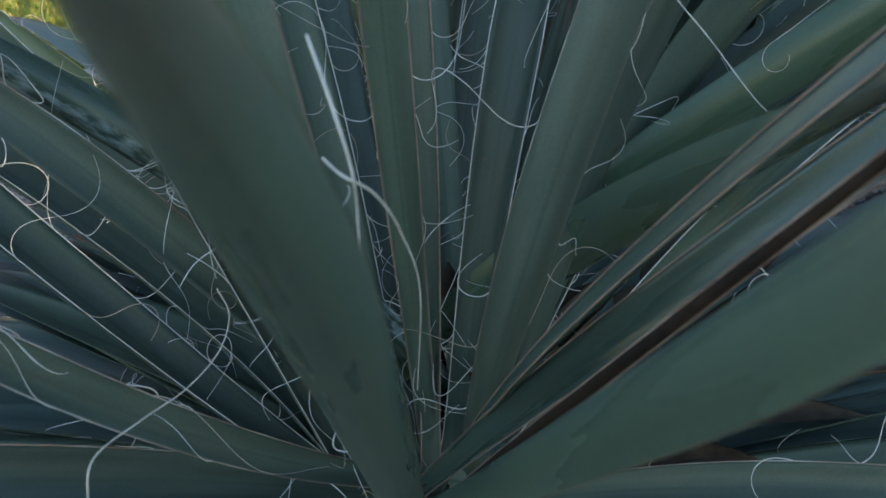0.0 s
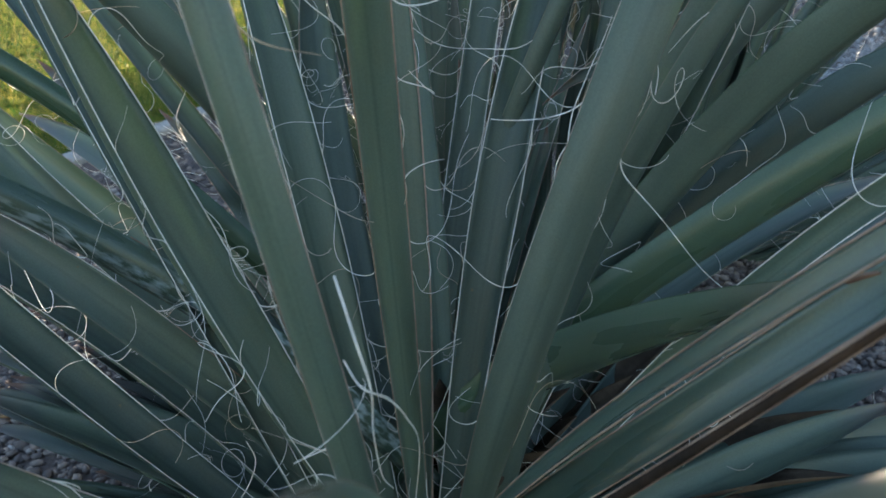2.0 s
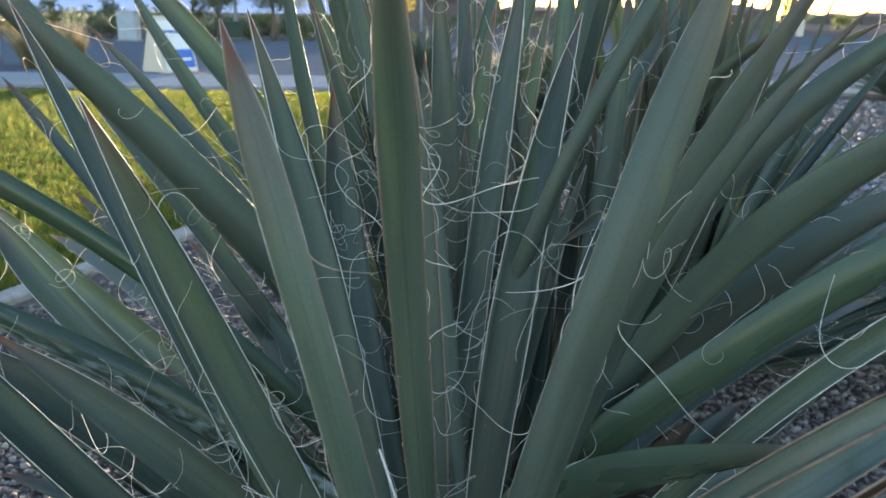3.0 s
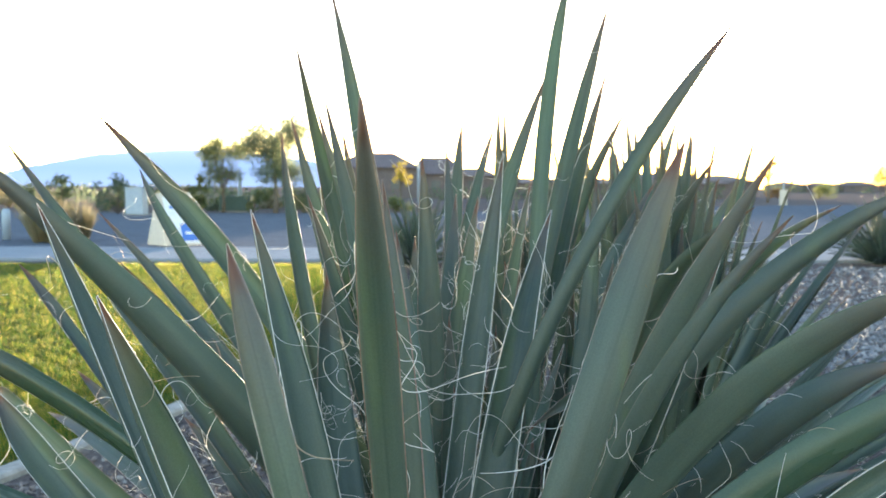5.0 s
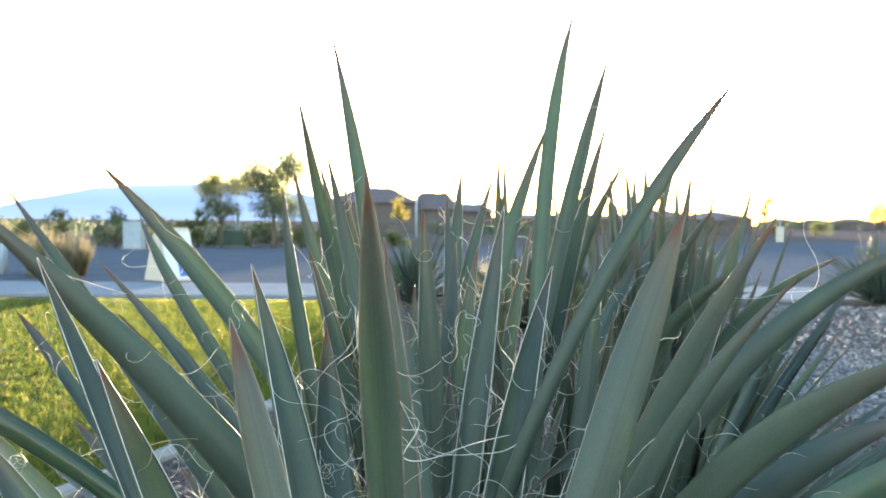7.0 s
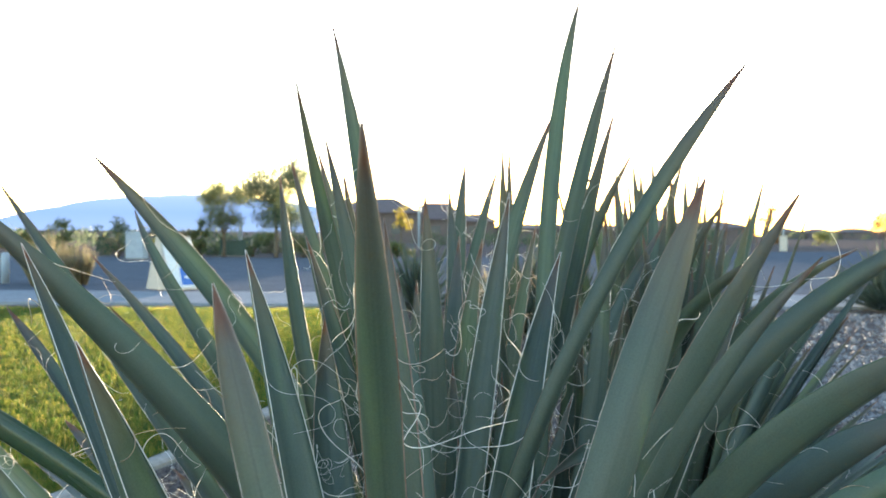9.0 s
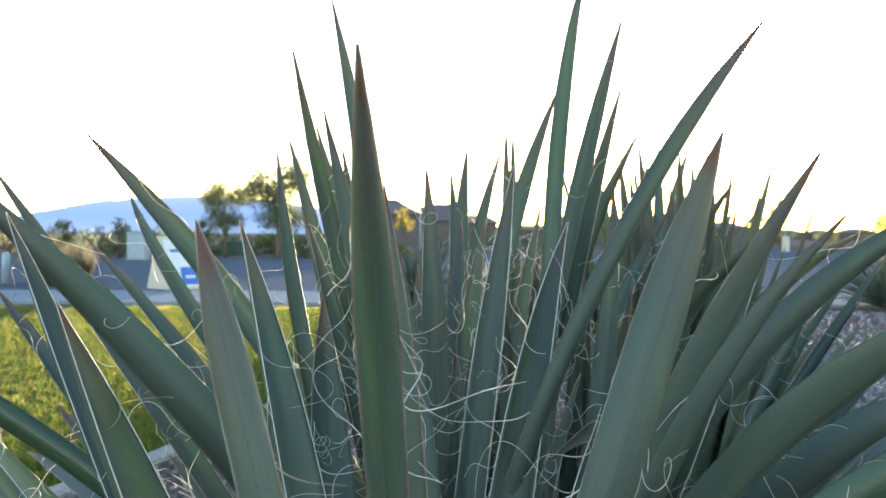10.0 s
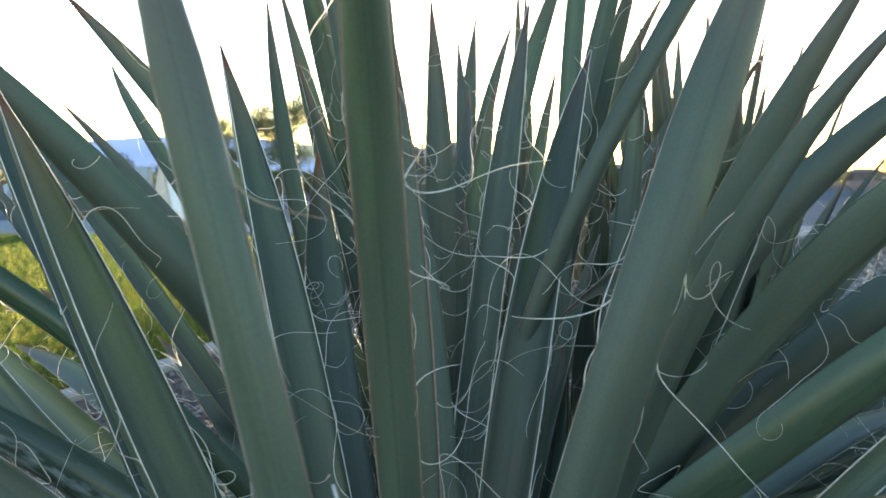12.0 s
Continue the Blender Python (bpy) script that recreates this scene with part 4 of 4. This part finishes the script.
def house(x, y, blocks, label):
    """blocks: x0, x1, depth, wall height, ridge height, ridge inset."""
    h = new("house")
    h.location = (x, y, 0)
    tagged(h, label, "house", "houses along the street")
    for i, (x0, x1, dep, wall, ridge, inset) in enumerate(blocks):
        front = 0.45 * i
        part("wall", box_bm(x0, front, 0, x1, dep + front, wall), M_WALL, h)
        part("roof", hip_roof(x0, x1, front, dep + front, wall + 0.003, ridge, inset), M_ROOF, h)
        n = max(1, int((x1 - x0) / 4))
        for k in range(n):
            cx = x0 + (k + 0.5) * (x1 - x0) / n
            w = part("window", box_bm(cx - 0.65, front - 0.06, 0.9, cx + 0.65, front + 0.02, 2.1), M_ROOF, h)
            part("pane", box_bm(cx - 0.55, front - 0.075, 1.0, cx + 0.55, front - 0.065, 2.0), M_GLASS, w)
    return h


house(-7.0, 90, [(-5.4, 4.2, 10, 3.4, 5.25, 3.4), (3.4, 9.2, 9, 2.7, 4.75, 1.9), (8.0, 13.0, 9, 2.5, 3.5, 1.6), (12.9, 40.0, 9.4, 1.75, 2.35, 2.2)], "single-storey tan stucco house with dark hipped roofs, backlit")
house(33.0, 112, [(-7, 3, 10, 2.3, 3.4, 4.0), (3, 11, 9, 2.2, 3.15, 3.5)], "low tan house with dark tiled roof across the street")
for k, (hx, w, rz) in enumerate(((106, 9, 3.3), (118, 9, 3.2), (131, 11, 3.6), (146, 10, 3.5))):
    house(hx, 245 + 3 * k, [(-w / 2, w / 2, 9, 2.2, rz, 3.6)], "far low house with dark roof in evening light")

tree(-10.4, 38, 3.8, 3.2, 0.7, M_TREE_PALE, "young street tree with thin yellow-green crown", 21, 8000, 0.05)
tree(-7.7, 37, 4.6, 4.3, 1.3, M_TREE, "young street tree with denser dark green crown", 33, 15000, 0.055)
tree(-2.35, 46, 2.9, 1.1, 1.1, M_YELLOW, "slim young tree with yellow autumn leaves", 41, 500)
tree(28.5, 70, 5.0, 2.0, 1.4, M_RUST, "small tree with sparse rust-coloured leaves", 52, 900)
tree(83, 150, 5.6, 7.0, 1.0, M_RUST, "broad tree with orange backlit foliage behind far roofs", 63, 1500, 0.2)
shrub(-17.6, 37, 2.2, 1.9, M_TREE_PALE, "loose upright green shrub across the street", 64, 900, 0.07)
shrub(-14.6, 36, 2.3, 2.3, M_SAGE, "grey-green bushy shrub at the road's edge", 71)
shrub(-13.6, 35.5, 0.9, 0.75, M_TREE, "low dark green shrub by a wall", 72, 700)
shrub(-11.2, 37, 1.2, 2.0, M_TREE_PALE, "upright yellow-green shrub beside a tree", 73, 1300)
shrub(-9.0, 38, 0.8, 1.4, M_TREE, "small dark conical evergreen shrub", 74, 700)
shrub(-6.6, 38, 2.4, 1.0, M_TREE, "low green hedge shrub at the kerb", 75, 1500)
shrub(-14.1, 40, 1.3, 1.3, M_YELLOW, "yellow-leaved shrub near the sign", 76, 800)
shrub(-4.6, 40, 2.2, 1.2, M_TREE_PALE, "sprawling pale green desert shrub", 77, 1300)
shrub(40, 95, 3.0, 1.5, M_RUST, "backlit golden shrub before far houses", 78, 900, 0.1)
shrub(47, 100, 4.0, 1.7, M_TREE_PALE, "wide pale shrub before far houses", 79, 1200, 0.1)
for k in range(26):
    sx = -34 + 1.25 * k + 0.5 * math.sin(k * 2.1)
    shrub(sx, 43 + 2.5 * math.sin(k * 1.7), 1.5 + 0.5 * math.sin(k * 3.3), 1.15 + 0.45 * math.sin(k * 2.7), (M_TREE, M_TREE_PALE, M_STRAW)[k % 3], "desert shrub in a loose row beyond the street", 200 + 2 * k, 650, 0.08)
tall_grass(-8.6, 17.2, 1.5, 1.35, 81, "tall clump of straw-coloured ornamental grass", 520)
tall_grass(-8.05, 17.6, 0.9, 1.15, 82, "tawny ornamental grass clump with green blades", 360)
tall_grass(-9.1, 18.0, 1.1, 1.1, 83, "dry tan and green ornamental grass clump", 380)


for k, (gx, gy, gw, gh) in enumerate(((1.35, 7.6, 0.75, 0.85), (0.75, 10.6, 0.9, 0.95), (2.05, 8.3, 0.8, 0.9), (1.3, 11.4, 1.0, 1.0))):
    tall_grass(gx, gy, gw, gh, 95 + k, "dry tawny grass tuft in the gravel bed", 420)


def far_scrub():
    """A loose belt of hazy desert scrub closing the view beyond the street."""
    r = np.random.default_rng(91)
    blobs = []
    for x0, x1, y0, y1, n in ((-70, -3, 48, 66, 230), (-3, 30, 70, 84, 40), (60, 230, 215, 235, 60)):
        for _ in range(n):
            k = y0 / 50
            blobs.append((r.uniform(x0, x1), r.uniform(y0, y1), r.uniform(0.25, 1.0) * k ** 0.3, r.uniform(0.5, 0.95) * k ** 0.5))
    o = new("scrub")
    leaf_cloud("foliage", blobs, 22000, 0.16, M_SAGE, o, 92)
    return tagged(o, "hazy belt of low grey-green desert scrub", "scrub", kind="stuff")


far_scrub()


def sandwich_board():
    o = new("sandwich_board_sign")
    tagged(o, "white and blue A-frame sign standing on the pavement", "sign")
    bm = bmesh.new()
    w, d, hgt = 0.36, 0.44, 1.06
    lo = [bm.verts.new(p) for p in ((-w, -d, 0), (w, -d, 0), (w, d, 0), (-w, d, 0))]
    hi = [bm.verts.new(p) for p in ((-w, -0.05, hgt), (w, -0.05, hgt), (w, 0.05, hgt), (-w, 0.05, hgt))]
    for i in range(4):
        j = (i + 1) % 4
        bm.faces.new((lo[i], lo[j], hi[j], hi[i]))
    bm.faces.new(hi)
    bm.faces.new(lo[::-1])
    bmesh.ops.bevel(bm, geom=bm.edges[:], offset=0.012, segments=2, affect="EDGES")
    part("shell", bm, M_TAN, o, "tan plastic A-frame shell")
    slope = math.atan2(0.35, hgt)

    def face_strip(name, x0, x1, z0, z1, mat, lift, label=""):
        s = part(name, box_bm(x0, -0.004, z0, x1, 0.004, z1), mat, o, label)
        s.matrix_basis = Matrix.Translation((0, -d - lift, 0)) @ Matrix.Rotation(-slope, 4, "X")
        return s

    face_strip("panel", -w + 0.03, w - 0.03, 0.05, 1.03, M_WHITE, 0.006, "white sign panel")
    face_strip("print", -0.06, w - 0.05, 0.10, 0.46, M_BLUE, 0.013, "blue printed field")
    face_strip("line", 0.02, 0.24, 0.24, 0.29, M_WHITE, 0.020, "pale unreadable line")
    face_strip("line", -0.22, 0.12, 0.78, 0.84, M_BLUE, 0.013, "blue unreadable line")
    o.matrix_basis = pose(-5.45, 16.1, 0.055, 0, 0, 50)
    return o


sandwich_board()


def light_pole(x, y, height):
    o = new("street_pole")
    o.location = (x, y, 0)
    tagged(o, "white painted pole with a crossarm beside the street", "pole")
    v, f = tube([(0, 0, 0), (0, 0, height * 0.5), (0, 0, height)], [0.07, 0.06, 0.05], 10)
    under(mesh_object("pole", v, f, M_PALE, True), o)
    part("base_box", box_bm(-0.22, -0.2, 0, 0.22, 0.2, 1.15, 0.02), M_TAN, o)
    part("crossarm", box_bm(-0.9, -0.05, height - 0.12, 0.9, 0.05, height, 0.01), M_PALE, o)
    for k in (-0.8, 0.8):
        part("lamp", box_bm(k - 0.12, -0.12, height - 0.24, k + 0.12, 0.12, height - 0.13, 0.02), M_WHITE, o)
    return o


light_pole(25.6, 60, 4.6)


def marker_post(x, y, height, label):
    o = new("marker_post")
    o.location = (x, y, 0)
    tagged(o, label, "post")
    v, f = tube([(0, 0, 0), (0, 0, height - 0.05), (0, 0, height)], [0.09, 0.09, 0.05], 10)
    under(mesh_object("shaft", v, f, M_PALE, True), o)
    return o


marker_post(-1.75, 60, 3.3, "slim white post before the house")
marker_post(-10.1, 40, 1.9, "slim white post beside the street trees")
marker_post(-9.9, 18, 0.72, "short white post at the road's edge")


def cabinet(x, y, w, d, h, mat, label):
    o = new("utility_cabinet")
    o.location = (x, y, 0)
    tagged(o, label, "utility box")
    part("body", box_bm(-w / 2, -d / 2, 0.06, w / 2, d / 2, h, 0.02), mat, o)
    part("plinth", box_bm(-w / 2 - 0.08, -d / 2 - 0.08, 0, w / 2 + 0.08, d / 2 + 0.08, 0.058), M_CONCRETE, o)
    part("lid", box_bm(-w / 2 - 0.02, -d / 2 - 0.02, h + 0.002, w / 2 + 0.02, d / 2 + 0.02, h + 0.05, 0.01), mat, o)
    return o


cabinet(-10.0, 39, 1.5, 0.8, 0.75, M_BOX, "dark green steel utility cabinet under the trees")
cabinet(-13.0, 34, 0.75, 0.6, 1.15, M_PALE, "pale grey utility cabinet beside shrubs")


def dry_stalk():
    pts = [(-1.05, 0.93, 0.02), (-0.86, 0.95, 0.06), (-0.66, 0.985, 0.10), (-0.50, 1.01, 0.13), (-0.28, 1.04, 0.16)]
    v, f = tube(pts, [0.011, 0.012, 0.0135, 0.011, 0.009], 8)
    return tagged(mesh_object("dry_stalk", v, f, simple("dry_wood", (0.24, 0.17, 0.11), (0.32, 0.24, 0.16), 25.0, 0.9, 0.5), True), "dry brown flower stalk lying on the gravel", "stalk")


dry_stalk()


def fallen_leaf(base, bend, tip, width, twist):
    """A shed leaf, dried tan, lying on the stones."""
    v, f, uv, left, right, frames = leaf_shape(base, bend, tip, width, twist, 0.25, 24, 0.8)
    tan = simple("dried_tan_leaf", (0.15, 0.10, 0.055), (0.23, 0.165, 0.095), 12.0, 0.85, 0.3, spec=0.15)
    return tagged(mesh_object("fallen_leaf", v, f, tan, True, uv), "dried tan strap of a shed leaf lying on gravel", "leaf")


fallen_leaf((-0.98, 1.45, 0.020), (-0.80, 1.42, 0.034), (-0.60, 1.35, 0.022), 0.040, 0)
